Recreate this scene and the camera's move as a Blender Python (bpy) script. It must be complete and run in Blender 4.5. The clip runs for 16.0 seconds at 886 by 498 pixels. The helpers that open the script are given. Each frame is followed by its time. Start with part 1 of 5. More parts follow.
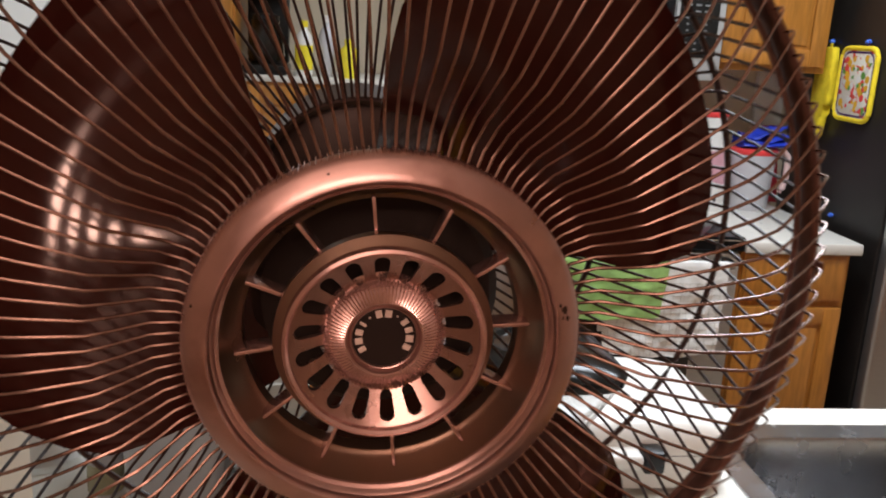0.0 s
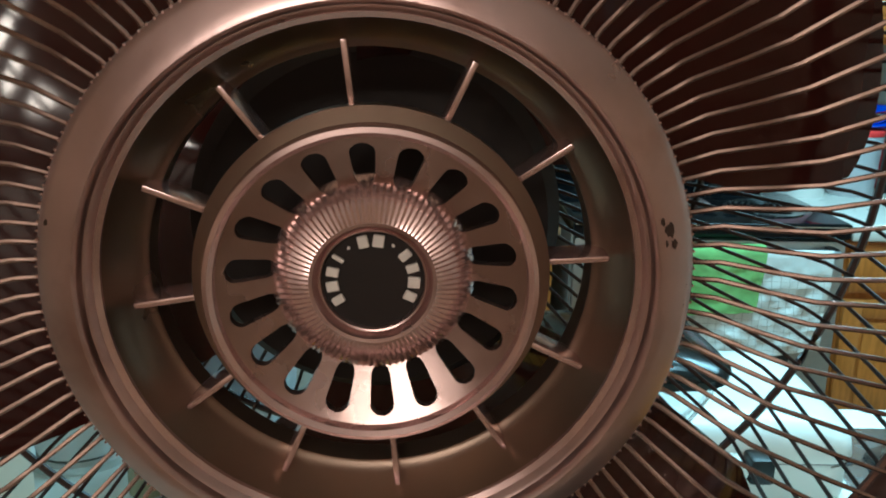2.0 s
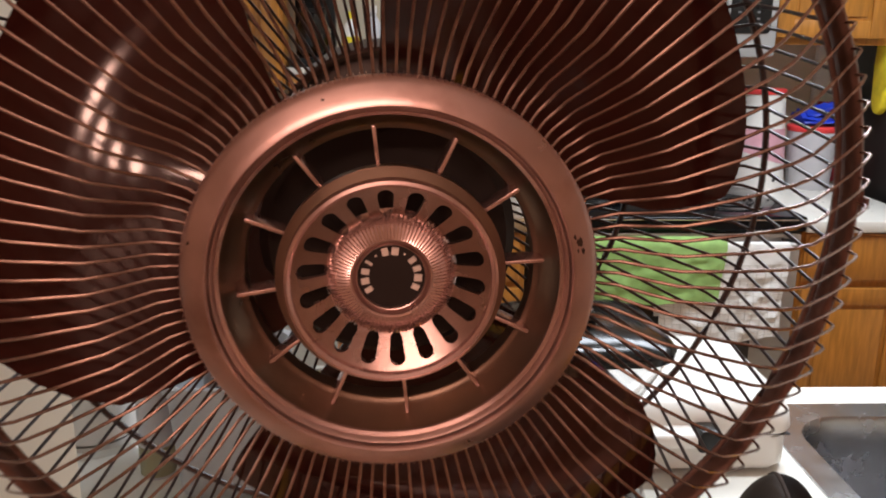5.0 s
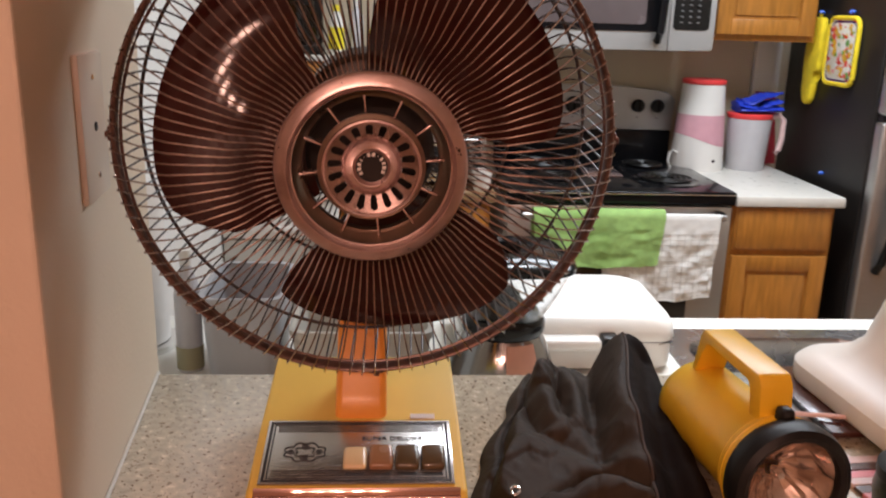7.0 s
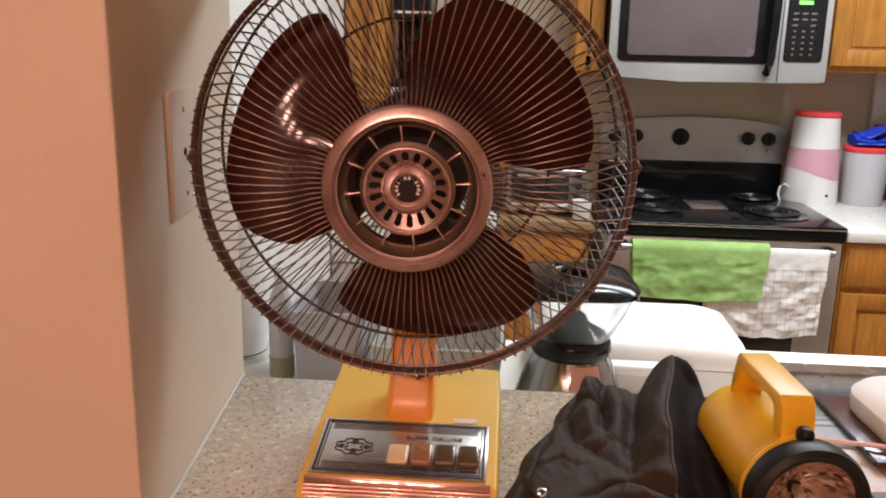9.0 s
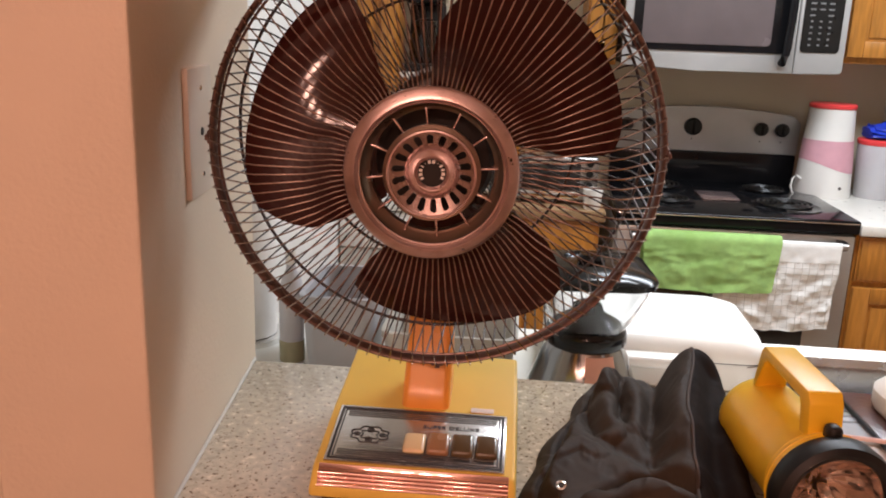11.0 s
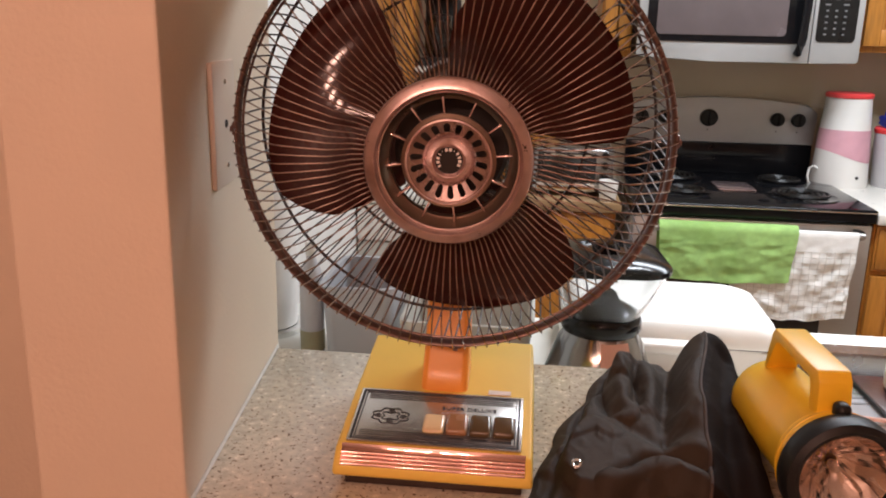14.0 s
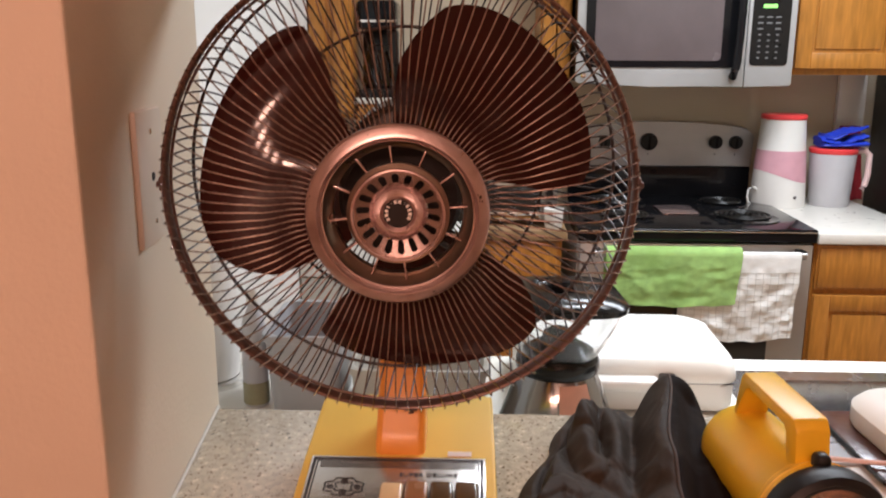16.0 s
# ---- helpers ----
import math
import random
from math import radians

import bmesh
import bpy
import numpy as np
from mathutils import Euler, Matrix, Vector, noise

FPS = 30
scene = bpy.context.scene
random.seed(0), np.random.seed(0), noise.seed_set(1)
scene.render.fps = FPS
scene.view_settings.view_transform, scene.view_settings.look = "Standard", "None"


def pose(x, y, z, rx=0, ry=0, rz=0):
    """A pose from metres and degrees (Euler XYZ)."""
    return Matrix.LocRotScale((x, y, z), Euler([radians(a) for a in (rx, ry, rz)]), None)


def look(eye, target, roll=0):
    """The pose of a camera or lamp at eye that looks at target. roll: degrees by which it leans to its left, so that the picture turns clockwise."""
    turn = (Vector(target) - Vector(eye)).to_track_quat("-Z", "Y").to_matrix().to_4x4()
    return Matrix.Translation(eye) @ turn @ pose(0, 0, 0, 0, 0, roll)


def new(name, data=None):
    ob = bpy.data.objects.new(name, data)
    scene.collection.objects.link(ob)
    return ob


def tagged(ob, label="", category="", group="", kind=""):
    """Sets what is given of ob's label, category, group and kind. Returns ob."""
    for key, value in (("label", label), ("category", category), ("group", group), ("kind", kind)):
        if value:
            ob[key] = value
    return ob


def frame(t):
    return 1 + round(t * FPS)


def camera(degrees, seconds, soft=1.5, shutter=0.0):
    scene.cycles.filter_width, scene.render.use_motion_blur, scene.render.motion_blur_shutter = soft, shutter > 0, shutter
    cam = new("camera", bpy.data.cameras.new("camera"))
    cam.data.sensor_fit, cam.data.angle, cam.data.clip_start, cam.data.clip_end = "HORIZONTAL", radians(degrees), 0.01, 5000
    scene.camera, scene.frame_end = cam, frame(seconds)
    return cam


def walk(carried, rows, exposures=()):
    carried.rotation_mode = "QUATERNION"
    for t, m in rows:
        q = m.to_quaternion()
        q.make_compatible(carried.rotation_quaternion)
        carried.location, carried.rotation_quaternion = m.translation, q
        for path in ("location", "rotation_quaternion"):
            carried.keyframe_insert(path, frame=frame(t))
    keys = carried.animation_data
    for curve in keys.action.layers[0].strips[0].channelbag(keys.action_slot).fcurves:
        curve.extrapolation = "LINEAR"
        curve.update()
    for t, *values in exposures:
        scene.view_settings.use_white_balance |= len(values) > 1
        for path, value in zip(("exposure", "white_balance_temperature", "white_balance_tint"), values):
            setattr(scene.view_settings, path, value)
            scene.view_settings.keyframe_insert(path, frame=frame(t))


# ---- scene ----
cam = camera(55.1, 16.0, soft=1.9, shutter=0.4)
PATH = [
    (0, (0.019, -0.271, 1.482), (0.234, 1.654, 0.986), 3.1),
    (0.5, (0.025, -0.191, 1.444), (0.178, 1.753, 0.999), 1.3),
    (1, (0.035, -0.163, 1.434), (0.048, 1.78, 0.959), 0.8),
    (1.5, (0.04, -0.164, 1.432), (0.065, 1.776, 0.947), 1.2),
    (2, (0.045, -0.165, 1.429), (0.068, 1.771, 0.928), 1.1),
    (2.5, (0.048, -0.165, 1.432), (0.054, 1.761, 0.893), 1.2),
    (3, (0.05, -0.17, 1.429), (0.078, 1.766, 0.927), 1.3),
    (3.2, (0.049, -0.171, 1.431), (0.088, 1.759, 0.905), 1.4),
    (5.3, (0.031, -0.318, 1.466), (0.114, 1.616, 0.962), 0.7),
    (5.5, (0.017, -0.371, 1.472), (0.09, 1.567, 0.984), 0.7),
    (6, (-0.01, -0.479, 1.486), (0.159, 1.452, 0.994), 1.6),
    (6.1, (-0.015, -0.503, 1.485), (0.178, 1.42, 0.97), 1.5),
    (6.5, (-0.019, -0.586, 1.468), (0.29, 1.304, 0.891), 3.1),
    (7, (0.044, -0.596, 1.486), (0.174, 1.325, 0.944), 1.7),
    (7.5, (0.105, -0.628, 1.494), (0.072, 1.316, 1.021), 0.2),
    (8, (0.119, -0.643, 1.49), (-0.01, 1.292, 0.998), 0.1),
    (8.5, (0.123, -0.672, 1.499), (-0.055, 1.262, 1.023), 0.4),
    (9, (0.117, -0.668, 1.494), (-0.039, 1.268, 1.016), 1.1),
    (9.5, (0.112, -0.662, 1.49), (-0.034, 1.274, 1.009), 1.7),
    (10, (0.109, -0.658, 1.489), (-0.058, 1.272, 0.991), 1.8),
    (12.3, (0.092, -0.649, 1.489), (-0.068, 1.278, 0.977), 2.4),
    (12.5, (0.1, -0.652, 1.491), (-0.075, 1.277, 0.991), 2.1),
    (13, (0.094, -0.648, 1.488), (-0.097, 1.281, 0.996), 1.8),
    (13.5, (0.094, -0.662, 1.49), (-0.097, 1.267, 0.997), 1.8),
    (14, (0.102, -0.678, 1.487), (-0.101, 1.242, 0.966), 1.3),
    (14.5, (0.097, -0.691, 1.489), (-0.09, 1.232, 0.97), 1.4),
    (15, (0.093, -0.69, 1.495), (-0.091, 1.238, 0.996), 1.4),
    (15.5, (0.096, -0.656, 1.489), (-0.032, 1.274, 0.981), 1.4),
    (16, (0.09, -0.62, 1.498), (0.017, 1.324, 1.037), 0.2),
]
walk(cam, [(t, look(eye, target, roll)) for t, eye, target, roll in PATH],
     [(0.0, -0.60, 6350, 13), (0.35, -0.60, 6050, 9), (0.9, -0.45, 4200, -33), (3.2, -0.40, 4650, -25), (4.6, -0.42, 6200, 10), (5.4, -0.42, 6400, 14), (6.2, -0.45, 6400, 14), (7.2, -0.30, 6400, 14), (9.0, -0.13, 6400, 14), (16.0, -0.11, 6400, 14)])

# ---- world and light ----
world = bpy.data.worlds.new("world")
scene.world = world
world.use_nodes = True
world.node_tree.nodes["Background"].inputs[0].default_value = (0.9, 0.85, 0.8, 1)
world.node_tree.nodes["Background"].inputs[1].default_value = 0.02


def area_lamp(name, at, to, sx, sy, watts, color):
    d = bpy.data.lights.new(name, "AREA")
    d.shape, d.size, d.size_y, d.energy, d.color = "RECTANGLE", sx, sy, watts, color
    ob = new(name, d)
    ob.matrix_world = look(at, to)
    return ob


def bulb_lamp(name, at, watts, color, size):
    d = bpy.data.lights.new(name, "POINT")
    d.energy, d.color, d.shadow_soft_size = watts, color, size
    ob = new(name, d)
    ob.location = at
    return ob


area_lamp("ceiling_light_glow", (1.10, 1.55, 2.40), (1.10, 1.55, 0), 1.3, 0.5, 52.0, (0.88, 0.96, 1.02))
area_lamp("sink_light_glow", (0.65, 0.82, 2.30), (0.65, 0.82, 0), 0.5, 0.12, 3.4, (0.90, 0.96, 1.0)).data.spread = radians(56)
for i in range(5):
    bulb_lamp("vanity_bulb_glow", (-0.66 + 0.21 * i, -1.72, 2.02), 12.4, (1.0, 0.545, 0.405), 0.05)


# ---- materials ----
def shade(name, color, rough=0.5, metal=0.0, vary=0.08, scale=20.0, bump=0.0, bump_scale=200.0, color2=None, mix_scale=None,
          mix_lo=0.45, mix_hi=0.6, stretch=(1, 1, 1), coat=0.0, rough_vary=0.08, spec=0.5, trans=0.0, alpha=1.0):
    m = bpy.data.materials.new(name)
    m.use_nodes = True
    nt = m.node_tree
    b = nt.nodes["Principled BSDF"]
    tc = nt.nodes.new("ShaderNodeTexCoord")
    mp = nt.nodes.new("ShaderNodeMapping")
    mp.inputs["Scale"].default_value = stretch
    nt.links.new(tc.outputs["Object"], mp.inputs[0])
    n1 = nt.nodes.new("ShaderNodeTexNoise")
    n1.inputs["Scale"].default_value, n1.inputs["Detail"].default_value = scale, 6
    nt.links.new(mp.outputs[0], n1.inputs[0])
    ramp = nt.nodes.new("ShaderNodeValToRGB")
    c = color
    ramp.color_ramp.elements[0].position, ramp.color_ramp.elements[1].position = 0.3, 0.7
    ramp.color_ramp.elements[0].color = (*[max(0, v * (1 - vary)) for v in c], 1)
    ramp.color_ramp.elements[1].color = (*[min(1, v * (1 + vary)) for v in c], 1)
    nt.links.new(n1.outputs[0], ramp.inputs[0])
    out = ramp.outputs[0]
    if color2:
        n2 = nt.nodes.new("ShaderNodeTexNoise")
        n2.inputs["Scale"].default_value, n2.inputs["Detail"].default_value = mix_scale or scale * 3, 4
        nt.links.new(mp.outputs[0], n2.inputs[0])
        r2 = nt.nodes.new("ShaderNodeValToRGB")
        r2.color_ramp.elements[0].position, r2.color_ramp.elements[1].position = mix_lo, mix_hi
        nt.links.new(n2.outputs[0], r2.inputs[0])
        mx = nt.nodes.new("ShaderNodeMixRGB")
        nt.links.new(r2.outputs[0], mx.inputs[0])
        nt.links.new(out, mx.inputs[1])
        mx.inputs[2].default_value = (*color2, 1)
        out = mx.outputs[0]
    nt.links.new(out, b.inputs["Base Color"])
    b.inputs["Metallic"].default_value = metal
    b.inputs["Specular IOR Level"].default_value = spec
    b.inputs["Coat Weight"].default_value = coat
    b.inputs["Transmission Weight"].default_value = trans
    b.inputs["Alpha"].default_value = alpha
    mr = nt.nodes.new("ShaderNodeMapRange")
    mr.inputs["To Min"].default_value, mr.inputs["To Max"].default_value = max(0.02, rough - rough_vary), min(1, rough + rough_vary)
    nt.links.new(n1.outputs[0], mr.inputs[0])
    nt.links.new(mr.outputs[0], b.inputs["Roughness"])
    if bump:
        n3 = nt.nodes.new("ShaderNodeTexNoise")
        n3.inputs["Scale"].default_value, n3.inputs["Detail"].default_value = bump_scale, 5
        nt.links.new(mp.outputs[0], n3.inputs[0])
        bp = nt.nodes.new("ShaderNodeBump")
        bp.inputs["Strength"].default_value, bp.inputs["Distance"].default_value = bump, 0.002
        nt.links.new(n3.outputs[0], bp.inputs["Height"])
        nt.links.new(bp.outputs[0], b.inputs["Normal"])
    return m


def glow(name, color, power):
    m = bpy.data.materials.new(name)
    m.use_nodes = True
    b = m.node_tree.nodes["Principled BSDF"]
    b.inputs["Emission Color"].default_value, b.inputs["Emission Strength"].default_value = (*color, 1), power
    b.inputs["Base Color"].default_value = (*color, 1)
    return m


def glass(name, color=(1, 1, 1), rough=0.03):
    m = bpy.data.materials.new(name)
    m.use_nodes = True
    b = m.node_tree.nodes["Principled BSDF"]
    b.inputs["Base Color"].default_value = (*color, 1)
    b.inputs["Transmission Weight"].default_value, b.inputs["Roughness"].default_value, b.inputs["IOR"].default_value = 1, rough, 1.45
    return m


M_WALL = shade("painted_wall", (0.71, 0.605, 0.475), 0.65, vary=0.03, scale=6, bump=0.25, bump_scale=180)
M_WALL_N = shade("tan_painted_wall", (0.60, 0.515, 0.38), 0.65, vary=0.03, scale=6, bump=0.25, bump_scale=180)
M_WALL_W = shade("white_painted_wall", (0.80, 0.79, 0.76), 0.6, vary=0.03, scale=6, bump=0.2, bump_scale=180)
M_CEIL = shade("ceiling_paint", (0.82, 0.80, 0.76), 0.8, vary=0.03, scale=4, bump=0.3, bump_scale=90)
M_FLOOR = shade("vinyl_floor", (0.36, 0.28, 0.20), 0.45, vary=0.15, scale=5)
M_STONE = shade("speckled_stone", (0.56, 0.495, 0.39), 0.25, vary=0.20, scale=120, color2=(0.15, 0.095, 0.06), mix_scale=230, mix_lo=0.605, mix_hi=0.65, coat=0.2)
M_LAM = shade("white_laminate", (0.70, 0.68, 0.62), 0.3, vary=0.03, scale=30)
M_OAK = shade("honey_oak", (0.42, 0.168, 0.028), 0.36, vary=0.22, scale=14, stretch=(6, 6, 0.7), bump=0.15, bump_scale=60, coat=0.15)
M_BLOCK = shade("tan_wood_block", (0.27, 0.165, 0.080), 0.4, vary=0.2, scale=14, stretch=(0.7, 6, 6), bump=0.1, bump_scale=60)
# Darker oak copy with recess shade in its colour, for bodies and plinths.
M_OAK_SHADE = shade("oak_recess_shade", (0.26, 0.11, 0.03), 0.5, vary=0.2, scale=14, stretch=(6, 6, 0.7))
M_STEEL = shade("brushed_steel", (0.50, 0.49, 0.48), 0.33, 0.9, vary=0.05, scale=30, stretch=(1, 1, 25), bump=0.05, bump_scale=120)
M_SINK = shade("sink_steel", (0.40, 0.40, 0.41), 0.26, 1.0, vary=0.02, scale=25, bump=0.04, bump_scale=80)
M_STEEL_D = shade("dark_brushed_steel", (0.30, 0.29, 0.28), 0.28, 0.95, vary=0.06, scale=30, stretch=(1, 1, 25))
M_SILVER = shade("silver_plastic", (0.43, 0.425, 0.415), 0.38, 0.35, vary=0.03, scale=20)
M_BLACK = shade("black_enamel", (0.007, 0.007, 0.008), 0.08, vary=0.2, scale=15, rough_vary=0.03, spec=0.22)
M_BLACK_P = shade("black_plastic", (0.009, 0.0085, 0.008), 0.30, vary=0.2, scale=40, bump=0.05, spec=0.28)
M_BLACK_S = shade("black_fridge_side", (0.014, 0.012, 0.011), 0.42, vary=0.2, scale=30, bump=0.2, bump_scale=300)
M_DARKGLASS = shade("dark_oven_glass", (0.03, 0.028, 0.027), 0.10, vary=0.1, scale=10)
M_MWGLASS = shade("microwave_window", (0.11, 0.085, 0.085), 0.25, vary=0.1, scale=8)
M_BRIGHT = shade("polished_steel", (0.27, 0.265, 0.26), 0.15, 1.0, vary=0.05, scale=30)
M_CHROME = shade("chrome", (0.75, 0.74, 0.72), 0.10, 1.0, vary=0.05, scale=40)
M_COPPER = shade("copper_anodised", (0.60, 0.455, 0.44), 0.31, 0.92, vary=0.10, scale=60, color2=(0.36, 0.235, 0.20), mix_scale=38, mix_lo=0.55, mix_hi=0.78, bump=0.05, rough_vary=0.10)
M_COPPER_B = shade("copper_bright", (0.76, 0.58, 0.57), 0.22, 0.9, vary=0.06, scale=60, color2=(0.42, 0.25, 0.2), mix_scale=50, mix_lo=0.62, mix_hi=0.8)
M_TRIM = shade("polished_copper_trim", (0.66, 0.43, 0.385), 0.075, 0.95, vary=0.08, scale=40)
M_DISC = shade("copper_vent_disc", (0.46, 0.345, 0.325), 0.26, 0.95, vary=0.12, scale=60, color2=(0.30, 0.20, 0.17), mix_scale=45, mix_lo=0.5, mix_hi=0.75, bump=0.03)
# Darker copper copy: the shade inside the badge is put into the colour.
M_COPPER_SHADE = shade("copper_painted_shade", (0.34, 0.262, 0.205), 0.30, 0.88, vary=0.12, scale=30)
M_WIRE = shade("copper_wire", (0.37, 0.265, 0.23), 0.20, 0.92, vary=0.22, scale=60)
M_RIM = shade("brown_enamelled_rim", (0.165, 0.096, 0.076), 0.32, 0.45, vary=0.2, scale=40, color2=(0.09, 0.050, 0.040), mix_scale=60, mix_lo=0.55, mix_hi=0.7)
M_REAR = shade("brown_rear_wire", (0.042, 0.026, 0.022), 0.40, 0.1, vary=0.2, scale=60)
M_BLADE = shade("dark_brown_blade", (0.034, 0.0085, 0.0065), 0.085, vary=0.15, scale=8, coat=0.08, spec=0.24, color2=(0.034, 0.010, 0.008), mix_scale=7, mix_lo=0.55, mix_hi=0.8, rough_vary=0.025)
M_MOTOR = shade("motor_brown", (0.035, 0.018, 0.012), 0.45, vary=0.2, scale=20)
M_CAVITY = shade("vent_dark", (0.012, 0.008, 0.007), 0.7, vary=0.2, scale=20)
M_GOLD = shade("harvest_yellow_plastic", (0.82, 0.57, 0.105), 0.50, vary=0.05, scale=12, bump=0.04, bump_scale=300, spec=0.35)
M_ORANGE = shade("orange_plastic", (0.92, 0.37, 0.055), 0.30, vary=0.05, scale=12, coat=0.2)
M_PANEL = shade("brushed_panel", (0.58, 0.55, 0.52), 0.25, 0.9, vary=0.06, scale=40, stretch=(1, 30, 1))
M_INK = shade("dark_ink", (0.04, 0.035, 0.035), 0.45, 0.2, vary=0.1, scale=50)
M_KEY_CREAM = shade("cream_key", (0.74, 0.55, 0.30), 0.25, vary=0.05, coat=0.4)
M_KEY_TAN = shade("tan_key", (0.30, 0.15, 0.07), 0.25, vary=0.08, coat=0.4)
M_KEY_DARK = shade("olive_brown_key", (0.10, 0.065, 0.03), 0.22, vary=0.1, coat=0.4)
M_PAPER = shade("paper", (0.80, 0.76, 0.72), 0.7, vary=0.04, scale=30)
M_PLATE = shade("almond_plate", (0.70, 0.60, 0.50), 0.35, vary=0.03, scale=10)
M_CLOTH = shade("dark_brown_cloth", (0.040, 0.0285, 0.0195), 0.68, vary=0.18, scale=18, bump=0.20, bump_scale=900, spec=0.20)
# Near-black lining: shade on the collar's far flank put into the colour.
M_LINING_SHADE = shade("pouch_lining_shade", (0.011, 0.007, 0.0055), 0.80, vary=0.2, scale=22, bump=0.15, bump_scale=700, spec=0.1)
M_PIPING = shade("brown_piping", (0.062, 0.043, 0.034), 0.65, vary=0.15, scale=60, spec=0.25)
M_TORCH = shade("yellow_torch_plastic", (0.92, 0.57, 0.025), 0.36, vary=0.06, scale=14, bump=0.05)
M_RUBBER = shade("black_rubber", (0.012, 0.012, 0.012), 0.45, vary=0.2, scale=30, bump=0.1, spec=0.28)
M_GREEN = shade("green_terry", (0.32, 0.52, 0.16), 0.9, vary=0.15, scale=30, bump=0.8, bump_scale=420, color2=(0.22, 0.38, 0.09), mix_scale=7, mix_lo=0.55, mix_hi=0.75)
M_CHECK = shade("white_check_cotton", (0.80, 0.79, 0.75), 0.85, vary=0.06, scale=30, bump=0.5, bump_scale=300)
M_CHECKLINE = shade("grey_check_thread", (0.54, 0.52, 0.47), 0.9, vary=0.12, scale=60)
M_WHITE = shade("white_plastic", (0.78, 0.76, 0.72), 0.32, vary=0.03, scale=10)
M_APPL = shade("white_appliance_plastic", (0.70, 0.68, 0.63), 0.3, vary=0.03, scale=8)
M_PINK = shade("pink_band", (0.62, 0.33, 0.38), 0.4, vary=0.06, scale=20)
M_RED = shade("red_plastic", (0.78, 0.06, 0.06), 0.35, vary=0.05, scale=20)
M_REDCLOTH = shade("dark_red_cloth", (0.33, 0.02, 0.03), 0.85, vary=0.15, scale=25, bump=0.4)
M_FROST = shade("frosted_plastic", (0.52, 0.51, 0.53), 0.35, vary=0.04, scale=20)
M_HANDLE_P = shade("pink_white_handle", (0.78, 0.55, 0.52), 0.35, vary=0.05)
M_BLUE = shade("blue_bag", (0.02, 0.05, 0.50), 0.4, vary=0.2, scale=20, bump=0.4, bump_scale=60)
M_MITT = shade("yellow_mitt", (0.88, 0.66, 0.02), 0.9, vary=0.12, scale=40, bump=0.8, bump_scale=200)
M_HOLD = shade("printed_cotton", (0.80, 0.76, 0.66), 0.85, vary=0.05, scale=40, color2=(0.70, 0.05, 0.03), mix_scale=38, mix_lo=0.56, mix_hi=0.585)
M_FLOWER_Y = shade("yellow_print", (0.75, 0.42, 0.02), 0.85, vary=0.1)
M_FLOWER_G = shade("green_print", (0.12, 0.30, 0.05), 0.85, vary=0.1)
M_PURPLE = shade("purple_piping", (0.06, 0.015, 0.10), 0.85, vary=0.1)
M_HOOK = shade("blue_pin", (0.05, 0.16, 0.75), 0.3, vary=0.05)
M_GLASS = glass("clear_jar", (0.93, 0.94, 0.95))
M_LENS = glass("torch_lens", (1, 0.97, 0.95))
M_SMOKE = glass("smoked_glass", (0.25, 0.23, 0.22))
M_REFLECT = shade("faceted_reflector", (0.70, 0.60, 0.55), 0.09, 1.0, vary=0.1, scale=30)
M_YELLOWLABEL = shade("yellow_label", (0.82, 0.68, 0.03), 0.4, vary=0.06, scale=20)
M_OLIVE = shade("olive_liquid", (0.34, 0.31, 0.19), 0.25, vary=0.1, scale=20)
M_KRAFT = shade("kraft_paper", (0.58, 0.44, 0.30), 0.8, vary=0.06, scale=30)
M_LEATHER = shade("brown_leather_folder", (0.07, 0.018, 0.012), 0.3, vary=0.2, scale=30, bump=0.2, coat=0.2)
M_MAG = shade("printed_magazine", (0.48, 0.52, 0.56), 0.25, vary=0.1, scale=20, color2=(0.22, 0.26, 0.20), mix_scale=16, mix_lo=0.48, mix_hi=0.62, coat=0.3)
M_MAGPINK = shade("pink_print", (0.78, 0.22, 0.25), 0.3, vary=0.15, scale=30)
M_CREAM = shade("cream_glaze", (0.82, 0.77, 0.70), 0.42, vary=0.05, scale=9)
M_DARKGREEN = shade("dark_green_glaze", (0.012, 0.020, 0.012), 0.3, vary=0.2, scale=25)
M_BIN = shade("blue_grey_frosted_plastic", (0.40, 0.41, 0.43), 0.4, vary=0.06, scale=10)
M_GREIGE = shade("grey_beige_enamel", (0.46, 0.44, 0.39), 0.35, vary=0.04, scale=8)
M_CAULK = shade("white_caulk", (0.66, 0.65, 0.60), 0.5, vary=0.05, scale=60, bump=0.1)
M_LID = shade("gloss_black_plastic", (0.008, 0.008, 0.008), 0.15, vary=0.2, scale=30, spec=0.3)
# Copper tone painted for a warm reflection in the grinder's base.
M_WARM_REFLECTION = shade("painted_warm_reflection", (0.50, 0.26, 0.19), 0.6, 0.15, vary=0.06, scale=50)
M_LED = glow("green_led", (0.25, 0.8, 0.15), 1.2)
M_GREYTEXT = shade("grey_print", (0.15, 0.15, 0.15), 0.5, vary=0.05)


# ---- mesh helpers ----
def thing(name, label, category, at=(0, 0, 0), rz=0.0, group="", kind=""):
    ob = new(name)
    ob.matrix_world = pose(*at, 0, 0, rz)
    ob.empty_display_size = 0.02
    return tagged(ob, label, category, group, kind)


def mesh_of(name, bm, material, smooth=True):
    me = bpy.data.meshes.new(name)
    bmesh.ops.recalc_face_normals(bm, faces=bm.faces)
    bm.to_mesh(me)
    bm.free()
    me.materials.append(material)
    if smooth:
        me.shade_smooth()
        me.set_sharp_from_angle(angle=radians(38))
    return me


